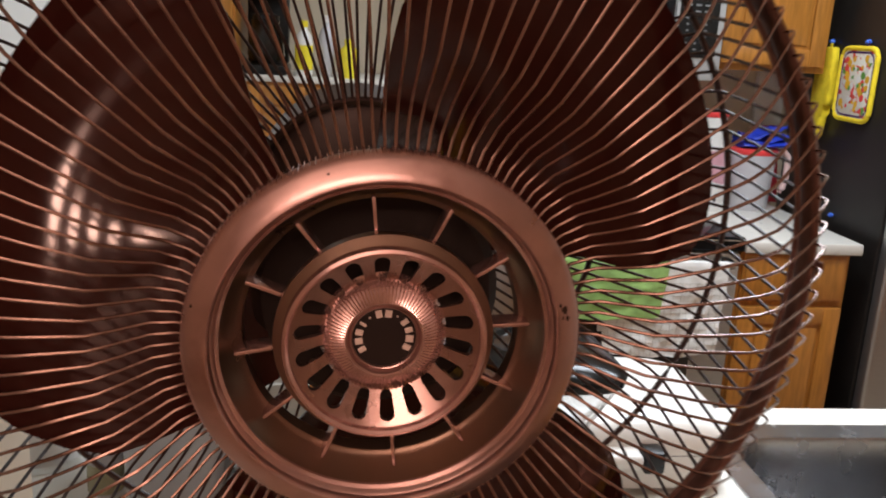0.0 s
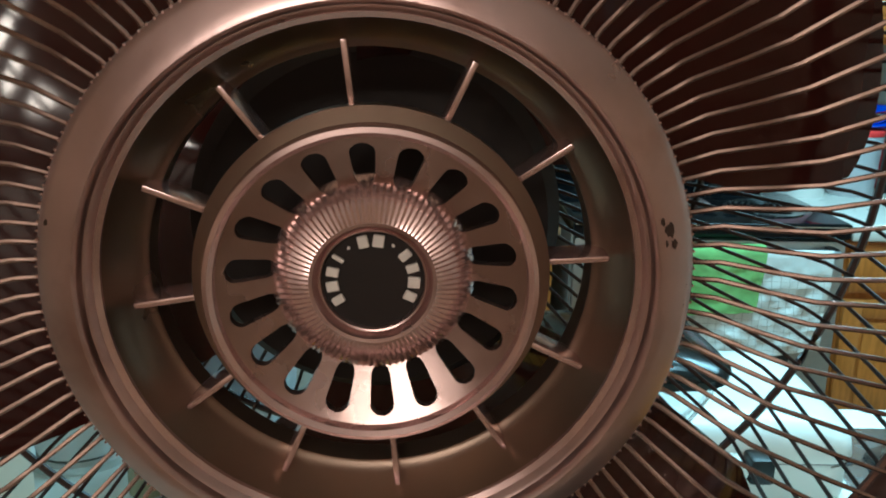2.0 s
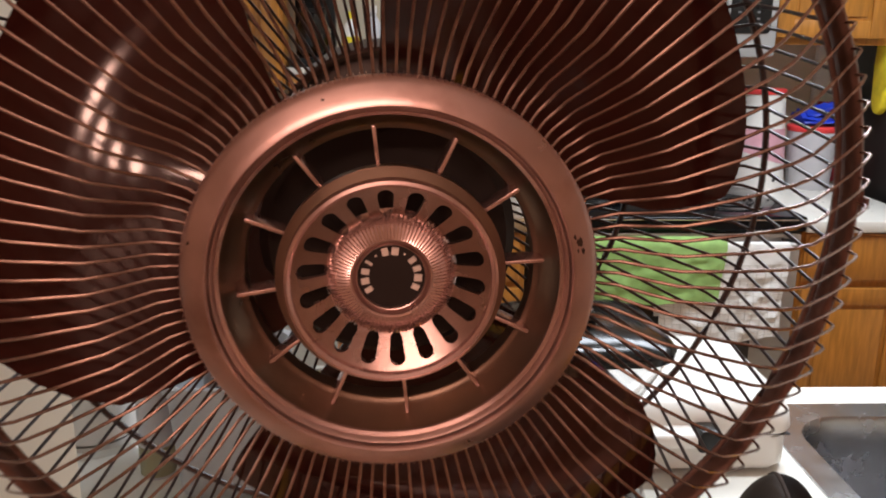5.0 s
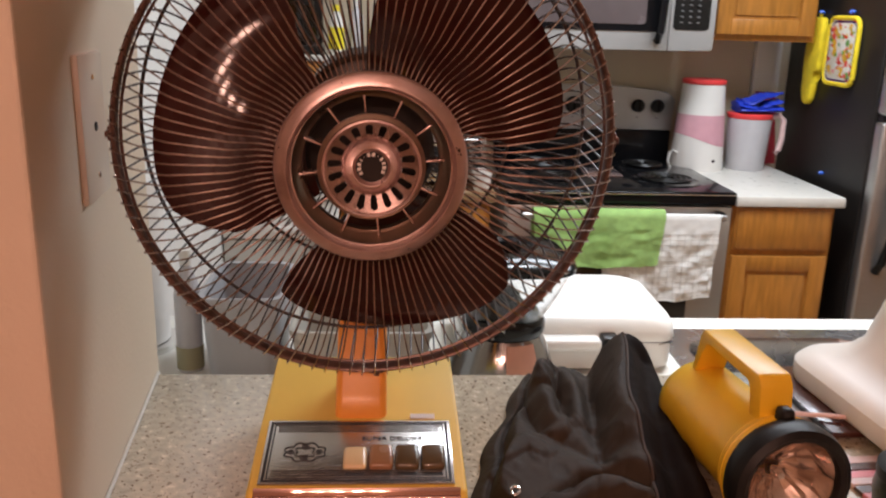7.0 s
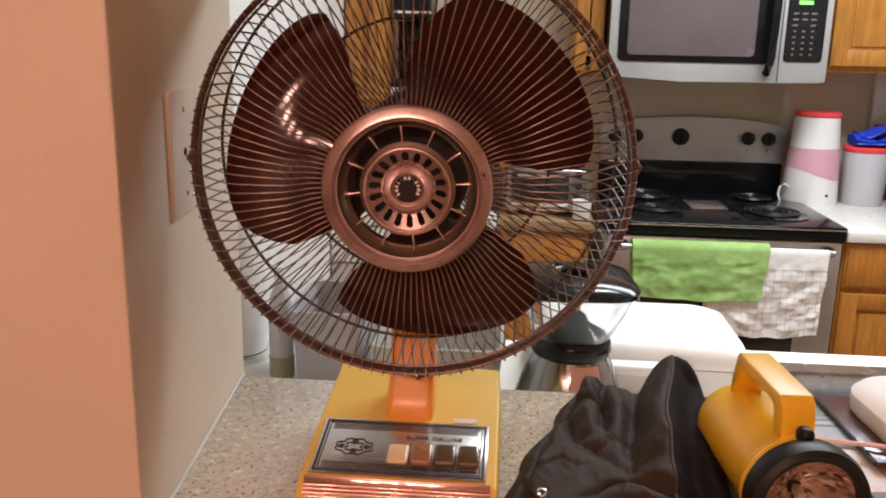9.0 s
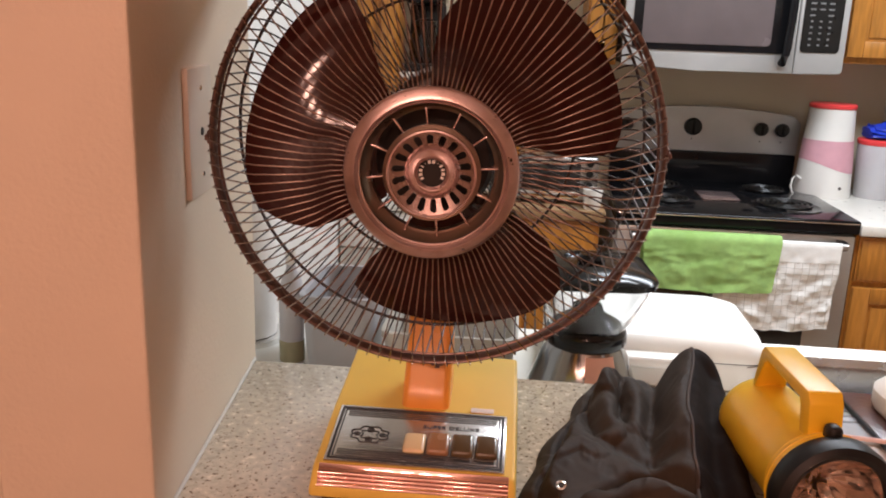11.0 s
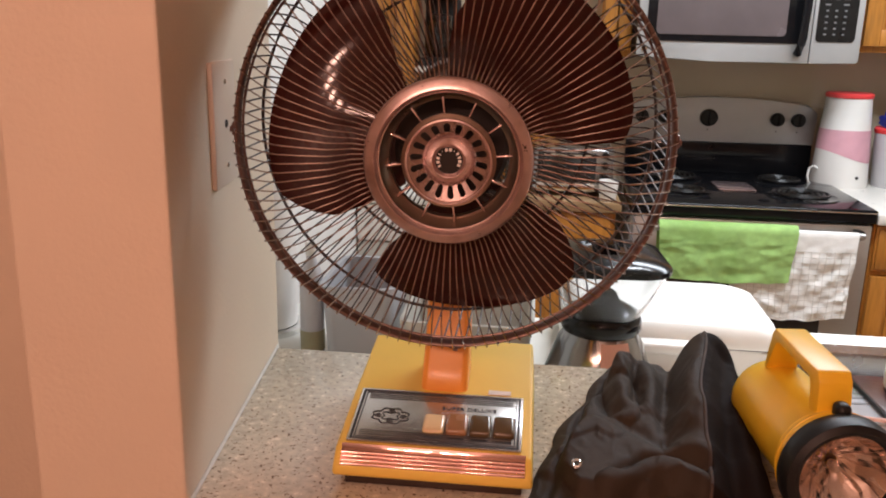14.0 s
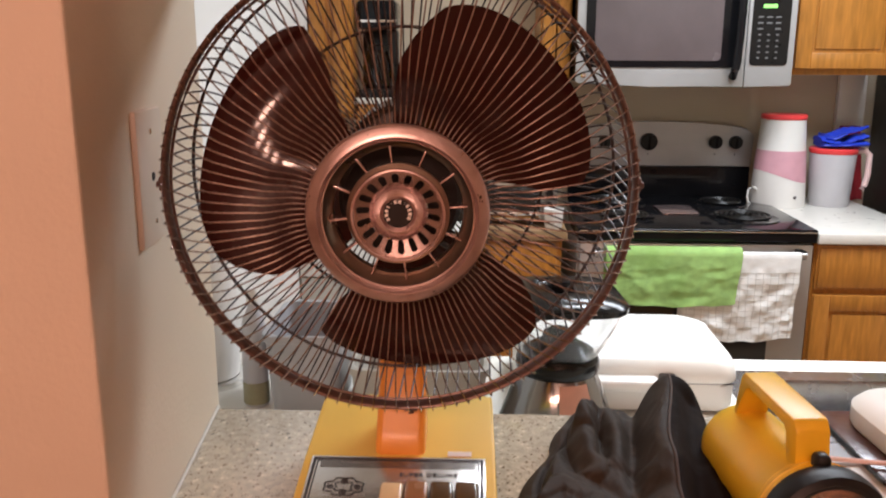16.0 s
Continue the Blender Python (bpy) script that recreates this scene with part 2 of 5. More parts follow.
def part(name, bm, material, parent, label="", smooth=True):
    ob = new(name, mesh_of(name, bm, material, smooth))
    ob.parent = parent
    if label:
        tagged(ob, label)
    return ob


def solid(name, bm, material, label, category, kind="", smooth=True):
    return tagged(new(name, mesh_of(name, bm, material, smooth)), label, category, kind=kind)


def box(x0, x1, y0, y1, z0, z1, bevel=0.0, seg=2, bm=None):
    b = bmesh.new()
    r = bmesh.ops.create_cube(b, size=1)
    for v in b.verts:
        v.co = Vector(((x0 + x1) / 2 + v.co.x * (x1 - x0), (y0 + y1) / 2 + v.co.y * (y1 - y0), (z0 + z1) / 2 + v.co.z * (z1 - z0)))
    if bevel:
        bmesh.ops.bevel(b, geom=list(b.edges), offset=bevel, segments=seg, profile=0.5, affect="EDGES")
    if bm is None:
        return b
    return join(bm, b)


def join(bm, other):
    me = bpy.data.meshes.new("tmp")
    other.to_mesh(me)
    other.free()
    bm.from_mesh(me)
    bpy.data.meshes.remove(me)
    return bm


def lathe(profile, n=64, axis="z", closed=False, start=0.0, sweep=2 * math.pi):
    """Revolves (radius, height) pairs about z, or about y (height runs back)."""
    bm = bmesh.new()
    rows = []
    for r, h in profile:
        row = []
        for i in range(n):
            a = start + sweep * i / n
            c, s = r * math.cos(a), r * math.sin(a)
            row.append(bm.verts.new((c, s, h) if axis == "z" else (c, h, s)))
        rows.append(row)
    for a, b in zip(rows, rows[1:] + ([rows[0]] if closed else [])):
        for i in range(n):
            j = (i + 1) % n
            bm.faces.new((a[i], a[j], b[j], b[i]))
    if not closed:
        for row, (r, h) in ((rows[0], profile[0]), (rows[-1], profile[-1])):
            if r < 0.0008:
                bmesh.ops.pointmerge(bm, verts=row, merge_co=(0, 0, h) if axis == "z" else (0, h, 0))
    return bm


def capped(profile, n=48, axis="z"):
    return lathe([(0.0004, profile[0][1])] + list(profile) + [(0.0004, profile[-1][1])], n, axis)


def tube(points, r, n=6, bm=None, loop=False):
    b = bm or bmesh.new()
    pts = [Vector(p) for p in points]
    rings = []
    for i, p in enumerate(pts):
        if loop:
            d = pts[(i + 1) % len(pts)] - pts[i - 1]
        else:
            d = pts[min(i + 1, len(pts) - 1)] - pts[max(i - 1, 0)]
        d.normalize()
        up = Vector((0, 0, 1)) if abs(d.z) < 0.9 else Vector((1, 0, 0))
        u = d.cross(up).normalized()
        w = u.cross(d)
        rings.append([b.verts.new(p + r * (math.cos(2 * math.pi * k / n) * u + math.sin(2 * math.pi * k / n) * w)) for k in range(n)])
    pairs = list(zip(rings, rings[1:])) + ([(rings[-1], rings[0])] if loop else [])
    for a, c in pairs:
        for k in range(n):
            m = (k + 1) % n
            b.faces.new((a[k], a[m], c[m], c[k]))
    if not loop:
        b.faces.new(rings[0])
        b.faces.new(rings[-1][::-1])
    return b


def prism(poly, lo, hi, axis="z", bevel=0.0):
    bm = bmesh.new()
    def at(a, b, h):
        return {"z": (a, b, h), "y": (a, h, b), "x": (h, a, b)}[axis]
    low = [bm.verts.new(at(a, b, lo)) for a, b in poly]
    top = [bm.verts.new(at(a, b, hi)) for a, b in poly]
    n = len(poly)
    bm.faces.new(low[::-1])
    bm.faces.new(top)
    for i in range(n):
        j = (i + 1) % n
        bm.faces.new((low[i], low[j], top[j], top[i]))
    if bevel:
        bmesh.ops.bevel(bm, geom=list(bm.edges), offset=bevel, segments=2, profile=0.5, affect="EDGES")
    return bm


def along(keys, y):
    """Height or place read off between (y, value) stations."""
    if y <= keys[0][0]:
        return keys[0][1]
    for (a, p), (b, q) in zip(keys, keys[1:]):
        if y <= b:
            k = (y - a) / (b - a)
            return p + (q - p) * k * k * (3 - 2 * k)
    return keys[-1][1]


def ease(x):
    x = max(0.0, min(1.0, x))
    return x * x * (3 - 2 * x)


def rounded(x0, x1, y0, y1, r, k=5):
    pts = []
    for cx, cy, a0 in ((x1 - r, y1 - r, 0), (x0 + r, y1 - r, 90), (x0 + r, y0 + r, 180), (x1 - r, y0 + r, 270)):
        for i in range(k + 1):
            a = radians(a0 + 90 * i / k)
            pts.append((cx + r * math.cos(a), cy + r * math.sin(a)))
    return pts


def letters(text, size, material, parent, m, name="lettering"):
    cu = bpy.data.curves.new("tmp", "FONT")
    cu.body, cu.size, cu.align_x, cu.extrude = text, size, "CENTER", 0.0002
    tmp = bpy.data.objects.new("tmp", cu)
    scene.collection.objects.link(tmp)
    me = bpy.data.meshes.new_from_object(tmp.evaluated_get(bpy.context.evaluated_depsgraph_get()))
    bpy.data.objects.remove(tmp)
    me.transform(m)
    me.materials.clear()
    me.materials.append(material)
    ob = new(name, me)
    ob.parent = parent
    return ob


# ---- the large structure ----
BAR = 1.06
KIT = 0.915


def structure(name, bm, mat, label):
    return solid(name, bm, mat, label, name.split("_")[0], kind="structure", smooth=False)


structure("floor", box(-3.2, 3.4, -3.4, 3.0, -0.05, 0.0), M_FLOOR, "brown vinyl floor of the kitchen and dining side")
structure("ceiling", box(-3.2, 3.4, -3.4, 3.0, 2.44, 2.5), M_CEIL, "white textured ceiling over kitchen and dining side")
structure("wall_north", box(-0.62, 3.4, 2.83, 2.95, 0, 2.44), M_WALL_N, "beige painted wall behind the stove")
structure("wall_east", box(2.6, 2.72, -3.3, 2.83, 0, 2.44), M_WALL, "beige painted side wall past the fridge")
structure("wall_south", box(-3.1, 2.6, -3.4, -3.28, 0, 2.44), M_WALL, "beige painted wall of the dining side")
structure("wall_west", box(-3.2, -3.1, -3.4, 2.95, 0, 2.44), M_WALL, "beige painted far side wall")
structure("wall_kitchen_side", box(-0.62, -0.50, 0.40, 2.83, 0, 2.44), M_WALL_W, "off-white painted kitchen side wall")
structure("wall_stub", prism([(-0.1935, -0.027), (-0.2305, 0.372), (-0.62, 0.372), (-0.62, 0.30), (-0.360, 0.30), (-0.334, -0.027)], 0, 2.44, "z", 0.003),
          M_WALL, "painted wall end at the side of the bar")
structure("wall_under_bar", box(-0.222, 2.2, 0.25, 0.345, 0, BAR - 0.032), M_WALL, "painted half wall carrying the bar")
# Unseen header, added to keep kitchen light off the upper wall end.
structure("wall_header", box(-0.2285, 2.6, 0.28, 0.355, 1.60, 2.44), M_WALL, "unseen wall piece added over the bar to hold back kitchen light")
# dining-side panelled door seen past the wall end
door = structure("door_1", box(-1.35, -0.52, 0.28, 0.30, 0.0, 2.05), M_WALL, "beige panelled door in shade past the wall end")
for dx in (-1.27, -0.93):
    for z0, z1 in ((0.2, 0.82), (0.98, 1.20), (1.32, 1.92)):
        part("panel", box(dx, dx + 0.30, 0.268, 0.283, z0, z1, 0.006), M_WALL, door)
structure("trim_door_casing", box(-0.499, -0.484, 0.70, 0.79, 0.92, 2.1, 0.003), M_WALL_W, "white painted casing strip on the kitchen side wall")

# raised bar top
bar = prism([(-0.191, -0.075), (2.2, -0.075), (2.2, 0.357), (-0.2290, 0.357), (-0.1935, -0.02)], BAR - 0.032, BAR, "z", 0.006)
solid("bar_counter", bar, M_STONE, "speckled beige stone bar counter on a half wall", "counter")

structure("trim_caulk", tube([(-0.1915, -0.028, BAR + 0.0005), (-0.2270, 0.356, BAR + 0.0005)], 0.0020, 8), M_CAULK, "white caulk line between the wall end and the bar")

# sink counter with a hole for the sink
SX0, SX1, SY0, SY1 = 0.553, 1.36, 0.44, 0.868
bm = box(-0.50, SX0, 0.347, 0.945, KIT - 0.035, KIT, 0.004)
box(SX1, 2.2, 0.347, 0.945, KIT - 0.035, KIT, 0.004, bm=bm)
box(SX0, SX1, 0.347, SY0, KIT - 0.035, KIT, 0.0, bm=bm)
box(SX0, SX1, SY1, 0.945, KIT - 0.035, KIT, 0.0, bm=bm)
solid("sink_worktop", bm, M_LAM, "white laminate worktop round the steel sink", "counter", smooth=False)
cab = thing("sink_base_cabinet", "honey oak base cabinet under the sink worktop", "cabinet")
part("body", box(-0.50, 2.2, 0.40, 0.90, 0.10, 0.69), M_OAK, cab)
part("plinth", box(-0.50, 2.2, 0.42, 0.84, 0.0, 0.10), M_OAK_SHADE, cab)


def sink():
    s = thing("kitchen_sink", "double bowl stainless steel sink set in the worktop", "sink")
    xm = 0.955
    bowls = ((SX0 + 0.025, xm - 0.022), (xm + 0.022, SX1 - 0.035))
    y0, y1 = SY0 + 0.05, SY1 - 0.032
    bm = bmesh.new()
    z = KIT + 0.003
    for (x0, x1), (a, b) in zip(bowls, ((SX0 - 0.012, xm), (xm, SX1 + 0.012))):
        rows = []
        for pts, zz in ((rounded(a, b, SY0 - 0.012, SY1 + 0.012, 0.001, 8), KIT + 0.0004), (rounded(a, b, SY0 - 0.012, SY1 + 0.012, 0.001, 8), z), (rounded(x0, x1, y0, y1, 0.075, 8), z)):
            rows.append([bm.verts.new((x, y, zz)) for x, y in pts])
        for p, q in zip(rows, rows[1:]):
            for i in range(len(p)):
                j = (i + 1) % len(p)
                bm.faces.new((p[i], p[j], q[j], q[i]))
    part("rim", bm, M_SINK, s)
    for x0, x1 in bowls:
        bm = bmesh.new()
        rows = []
        for inset, d, r in ((0.0, 0.003, 0.075), (0.004, -0.006, 0.073), (0.010, -0.05, 0.07), (0.018, -0.13, 0.065), (0.032, -0.162, 0.055), (0.06, -0.172, 0.04)):
            rows.append([bm.verts.new((x, y, KIT + d)) for x, y in rounded(x0 + inset, x1 - inset, y0 + inset, y1 - inset, r, 8)])
        for a, b in zip(rows, rows[1:]):
            for i in range(len(a)):
                j = (i + 1) % len(a)
                bm.faces.new((a[i], a[j], b[j], b[i]))
        bm.faces.new(rows[-1])
        bowl = part("bowl", bm, M_SINK, s)
        dr = capped([(0.045, 0), (0.042, 0.003), (0.03, 0.001)], 32)
        bmesh.ops.translate(dr, verts=dr.verts, vec=((x0 + x1) / 2, (y0 + y1) / 2, KIT - 0.1715))
        part("drain", dr, M_CHROME, bowl)
    return s


sink()


# ---- the desk fan ----
def desk_fan():
    f = thing("desk_fan", "harvest yellow desk fan with copper wire guard on the stone bar", "fan", (0.02, 0.14, BAR), 0.0)
    O = Vector((0.02, 0.14, BAR))
    # foot: wedge shaped housing, in metres from the middle of the foot
    x0, x1 = -0.0935, 0.0955
    side = [(-0.1150, 0.0095), (-0.1138, 0.0195), (-0.1016, 0.0350), (-0.012, 0.052), (0.098, 0.072), (0.104, 0.066), (0.108, 0.010)]
    bm = prism(side, x0, x1, "x")
    for v in bm.verts:
        if v.co.z > 0.02:
            k = (v.co.z - 0.01) / 0.062
            v.co.x = v.co.x * (1 - 0.045 * k)
    bmesh.ops.bevel(bm, geom=list(bm.edges), offset=0.0035, segments=3, profile=0.5, affect="EDGES")
    base = part("base", bm, M_GOLD, f, "harvest yellow plastic base")
    part("underside", box(x0 + 0.012, x1 - 0.010, -0.1105, 0.100, 0.0012, 0.0115, 0.001), M_MOTOR, base, "dark brown underside")
    for fx in (-0.078, 0.08):
        for fy in (-0.088, 0.092):
            foot = capped([(0.010, 0.0), (0.011, 0.002), (0.010, 0.006)], 16)
            bmesh.ops.translate(foot, verts=foot.verts, vec=(fx, fy, 0))
            part("rubber_foot", foot, M_RUBBER, base)
    # sloped control panel: local frame with u right, v up the slope
    a, b = Vector((0, -0.1018, 0.0362)), Vector((0, -0.0125, 0.0534))
    slope = math.degrees(math.atan2(b.z - a.z, b.y - a.y))
    L = (b - a).length
    P = Matrix.Translation(a) @ pose(0, 0, 0, slope)
    W = 0.0835

    def on_panel(bm):
        bm.transform(P)
        return bm

    panel = part("control_panel", on_panel(box(-W, W, 0.006, L, -0.001, 0.0012, 0.0004)), M_PANEL, f, "brushed metal control panel")
    for k, inset in enumerate((0.0025, 0.0062)):
        w = (0.0022, 0.0010)[k]
        u0, u1, v0, v1 = -W + inset, W - inset, 0.006 + inset, L - inset
        bm = box(u0, u1, v0, v0 + w, 0.001, 0.00155)
        box(u0, u1, v1 - w, v1, 0.001, 0.00155, bm=bm)
        box(u0, u0 + w, v0 + w, v1 - w, 0.001, 0.00155, bm=bm)
        box(u1 - w, u1, v0 + w, v1 - w, 0.001, 0.00155, bm=bm)
        part("border_line", on_panel(bm), M_INK, panel, smooth=False)
    for j in range(3):
        for v0 in (L - 0.0105 - 0.003 * j, 0.0155 + 0.003 * j):
            part("pinstripe", on_panel(box(-W + 0.010, W - 0.010, v0, v0 + 0.001, 0.001, 0.0015)), M_INK, panel, smooth=False)
    # scrolled emblem: a frame with concave sides between four scroll loops, inside a scalloped outline
    def emblem(rad, wd, k=64):
        pts = []
        for i in range(k):
            t = 2 * math.pi * i / k
            q = rad(t)
            pts.append((-0.047 + 1.42 * q * math.cos(t), 0.0465 + 0.95 * q * math.sin(t), 0.0012))
        part("emblem_line", on_panel(tube(pts, wd, 5, loop=True)), M_INK, panel)

    emblem(lambda t: 0.0112 + 0.0016 * abs(math.cos(2 * t)) ** 0.6 - 0.0010 * math.cos(8 * t), 0.0008)
    emblem(lambda t: 0.0060 - 0.0016 * math.cos(4 * t), 0.0007)
    for sx, sy in ((-1, 0), (1, 0), (0, 1), (0, -1)):
        for rr, wd in ((0.0026, 0.0007), (0.0010, 0.0006)):
            pts = [(-0.047 + sx * 0.0125 + rr * 1.1 * math.cos(2 * math.pi * i / 20), 0.0465 + sy * 0.0078 + rr * 0.9 * math.sin(2 * math.pi * i / 20), 0.0012) for i in range(20)]
            part("emblem_scroll", on_panel(tube(pts, wd, 5, loop=True)), M_INK, panel)
    letters("SUPER DELUXE", 0.0082, M_INK, panel, P @ Matrix.Translation((0.030, 0.0625, 0.0014)) @ Matrix.Diagonal((1.0, 0.85, 1, 1)))
    for i, mk in enumerate((M_KEY_CREAM, M_KEY_TAN, M_KEY_DARK, M_KEY_DARK)):
        u = -0.0135 + 0.0228 * i
        bm = box(u + 0.0007, u + 0.0215, 0.023, 0.050, 0.0, 0.0085 if i else 0.0060, 0.0036, 4)
        for v in bm.verts:
            if v.co.z > 0.003:
                v.co.z -= 0.25 * max(0, 0.036 - v.co.y) * (0.7 if i else 0.2)
        part("speed_key", on_panel(bm), mk, panel, ("cream push key", "tan push key", "olive brown push key", "olive brown push key")[i])
        bm = box(u + 0.003, u + 0.019, 0.0170, 0.0182, 0.001, 0.0016)
        part("key_mark", on_panel(bm), M_INK, panel, smooth=False)
    # ribbed copper trim across the front: a slanted top band over four half-round ribs
    band = prism([(-0.1012, 0.0376), (-0.1045, 0.0312), (-0.1025, 0.0302), (-0.0992, 0.0366)], x0 + 0.0075, x1 - 0.0075, "x", 0.0004)
    part("trim_band", band, M_TRIM, base, "bright copper trim band")
    for j in range(4):
        k = (j + 0.5) / 4
        bm = tube([(x0 + 0.0075, -0.1042 - 0.0078 * k, 0.0318 - 0.0122 * k), (x1 - 0.0075, -0.1042 - 0.0078 * k, 0.0318 - 0.0122 * k)], 0.0020, 12)
        part("trim_rib", bm, M_TRIM, base, "bright copper trim rib")
    sticker = on_panel(box(0.047, 0.070, L + 0.004, L + 0.0105, -0.0004, 0.0007))
    part("price_sticker", sticker, M_PAPER, base, "small worn white price sticker", smooth=False)
    # neck
    bm = bmesh.new()
    rows = []
    for z, y0, y1, w in ((0.050, -0.006, 0.050, 0.0245), (0.060, -0.005, 0.050, 0.0242), (0.074, 0.002, 0.051, 0.0240), (0.09, 0.012, 0.052, 0.0238), (0.11, 0.020, 0.054, 0.0235), (0.16, 0.034, 0.064, 0.0235), (0.215, 0.046, 0.078, 0.0235), (0.280, 0.056, 0.092, 0.023)):
        rows.append([bm.verts.new((x + 0.0005, y, z)) for x, y in rounded(-w, w, y0, y1, 0.007, 4)])
    for p, q in zip(rows, rows[1:]):
        for i in range(len(p)):
            j = (i + 1) % len(p)
            bm.faces.new((p[i], p[j], q[j], q[i]))
    bm.faces.new(rows[-1])
    part("neck", bm, M_ORANGE, f, "orange plastic neck")

    # head: axis runs back along +y of its own frame
    H = Matrix.Translation(Vector(HEAD) - O) @ pose(0, 0, 0, HEAD_TILT, 0, HEAD_YAW)

    FORWARD = ("slotted_disc", "disc_rim", "collar", "boss", "boss_lip", "emblem_disc", "mark_bar", "spoke")

    def hp(name, bm, mat, parent, label="", smooth=True):
        if name in FORWARD:
            bm.transform(Matrix.Translation((0, -0.0055, 0)))
        bm.transform(H)
        return part(name, bm, mat, parent, label, smooth)

    badge = hp("front_badge", lathe([(0.0645, 0.016), (0.0690, 0.012), (0.0699, 0.0070), (0.0699, 0.0040), (0.0695, 0.0030), (0.0688, 0.0020), (0.0677, 0.0012), (0.0640, -0.0007), (0.0622, -0.0015), (0.0612, -0.0017), (0.0606, -0.0012), (0.0602, -0.0002), (0.0600, 0.0014), (0.0592, 0.0020), (0.0587, 0.0036), (0.0580, 0.0042), (0.0575, 0.0058)], 128, "y"), M_COPPER, f, "worn copper coloured badge ring")
    hp("bowl", lathe([(0.0575, 0.0058), (0.0562, 0.0092), (0.0546, 0.0124), (0.0529, 0.0150), (0.0516, 0.0166), (0.0511, 0.0168), (0.0506, 0.0174), (0.0504, 0.0240)], 96, "y"), M_COPPER_SHADE, badge, "copper inner bowl with shade put into its colour")
    hp("bowl_line", lathe([(0.0582, 0.0048), (0.0591, 0.0042), (0.0586, 0.0034), (0.0574, 0.0044)], 96, "y", closed=True), M_COPPER_B, badge)
    # knurling round the flank of the badge ring
    bm = bmesh.new()
    for i in range(220):
        t = 2 * math.pi * i / 220
        b2 = box(-0.00022, 0.00022, 0.003, 0.0125, 0.0688, 0.07005)
        b2.transform(pose(0, 0, 0, 0, -math.degrees(t), 0))
        join(bm, b2)
    hp("knurl", bm, M_COPPER_B, badge, smooth=False)
    rng = random.Random(5)
    for t, r, q in ((0.25, 0.0640, 1.5), (0.20, 0.0648, 0.9), (0.29, 0.0628, 0.8), (0.21, 0.0630, 0.6), (-0.03, 0.0668, 1.4), (0.04, 0.0672, 0.9), (2.9, 0.0675, 0.7), (1.9, 0.0660, 0.5)):
        bm = bmesh.new()
        ring = [bm.verts.new((q * rng.uniform(0.0004, 0.0010) * math.cos(a), -0.00012, 1.3 * q * rng.uniform(0.0004, 0.0011) * math.sin(a))) for a in [2 * math.pi * k / 11 for k in range(11)]]
        bm.faces.new(ring)
        ext = bmesh.ops.extrude_face_region(bm, geom=list(bm.faces))
        for v in ext["geom"]:
            if isinstance(v, bmesh.types.BMVert):
                v.co.y += 0.0012
        y = along([(0.0622, -0.0015), (0.0640, -0.0007), (0.0677, 0.0012), (0.0688, 0.0020)], r)
        bm.transform(Matrix.Translation((r * math.cos(t), y, r * math.sin(t))) @ pose(0, 0, 0, 0, -math.degrees(t), 0) @ pose(0, 0, 0, 0, 0, 24.8))
        hp("paint_chip", bm, M_MOTOR, badge, "dark chip in the finish", smooth=False)
    for i in range(12):
        t = radians(6.3 + 30 * i)
        bm = box(0.0375, 0.0530, 0.0150, 0.0240, -0.0007, 0.0007, 0.0003)
        for v in bm.verts:
            if v.co.x < 0.045:
                v.co.y += 0.0020
        bm.transform(pose(0, 0, 0, 0, -math.degrees(t), 0))
        hp("spoke", bm, M_COPPER_B, badge)
    # slotted disc
    bm = bmesh.new()
    r0, r1, rm = 0.0210, 0.0344, 0.0268
    hw, hl = 0.0025, 0.0029
    span = math.pi / 18 * rm
    angs = sorted([2 * math.pi * k / 28 for k in range(28)] + [math.atan2(b - 0.0, a) % (2 * math.pi) for a in (-span, span) for b in (r0 - rm, r1 - rm)])
    for k in range(18):
        inner, outer = [], []
        for a in angs:
            c, sn = math.cos(a), math.sin(a)
            # capsule: half width hw sideways, straight length 2 * hl along the radius
            d = min(hw / abs(c) if abs(c) > 1e-6 else 1, 1)
            if abs(d * sn) > hl:
                q = hl * abs(sn)
                d = q + math.sqrt(max(0, q * q - hl * hl + hw * hw))
            e = min(span / abs(c) if abs(c) > 1e-6 else 1, (r1 - rm if sn > 0 else rm - r0) / abs(sn) if abs(sn) > 1e-6 else 1)
            for lst, w in ((inner, d), (outer, e)):
                rr, t = rm + w * sn, 2 * math.pi * (k + 0.5) / 18 + radians(4.0) + w * c / rm
                lst.append(bm.verts.new((rr * math.cos(t), 0.0112 + 0.55 * (0.0344 - rr), rr * math.sin(t))))
        for m in range(len(angs)):
            n2 = (m + 1) % len(angs)
            bm.faces.new((inner[m], inner[n2], outer[n2], outer[m]))
    bmesh.ops.remove_doubles(bm, verts=bm.verts, dist=0.00002)
    ret = bmesh.ops.extrude_face_region(bm, geom=list(bm.faces))
    for v in ret["geom"]:
        if isinstance(v, bmesh.types.BMVert):
            v.co.y += 0.0022
    disc = hp("slotted_disc", bm, M_DISC, badge, "copper disc with eighteen cooling slots")
    hp("disc_rim", lathe([(0.0338, 0.0116), (0.0340, 0.0092), (0.0350, 0.0082), (0.0361, 0.0088), (0.0365, 0.0120), (0.0358, 0.0150), (0.0340, 0.0150)], 96, "y", closed=True), M_COPPER_B, disc)
    hp("collar", lathe([(0.0362, 0.0125), (0.0395, 0.0150), (0.0392, 0.0200), (0.0366, 0.0205)], 80, "y"), M_COPPER_SHADE, disc)
    # fluted boss
    bm = bmesh.new()
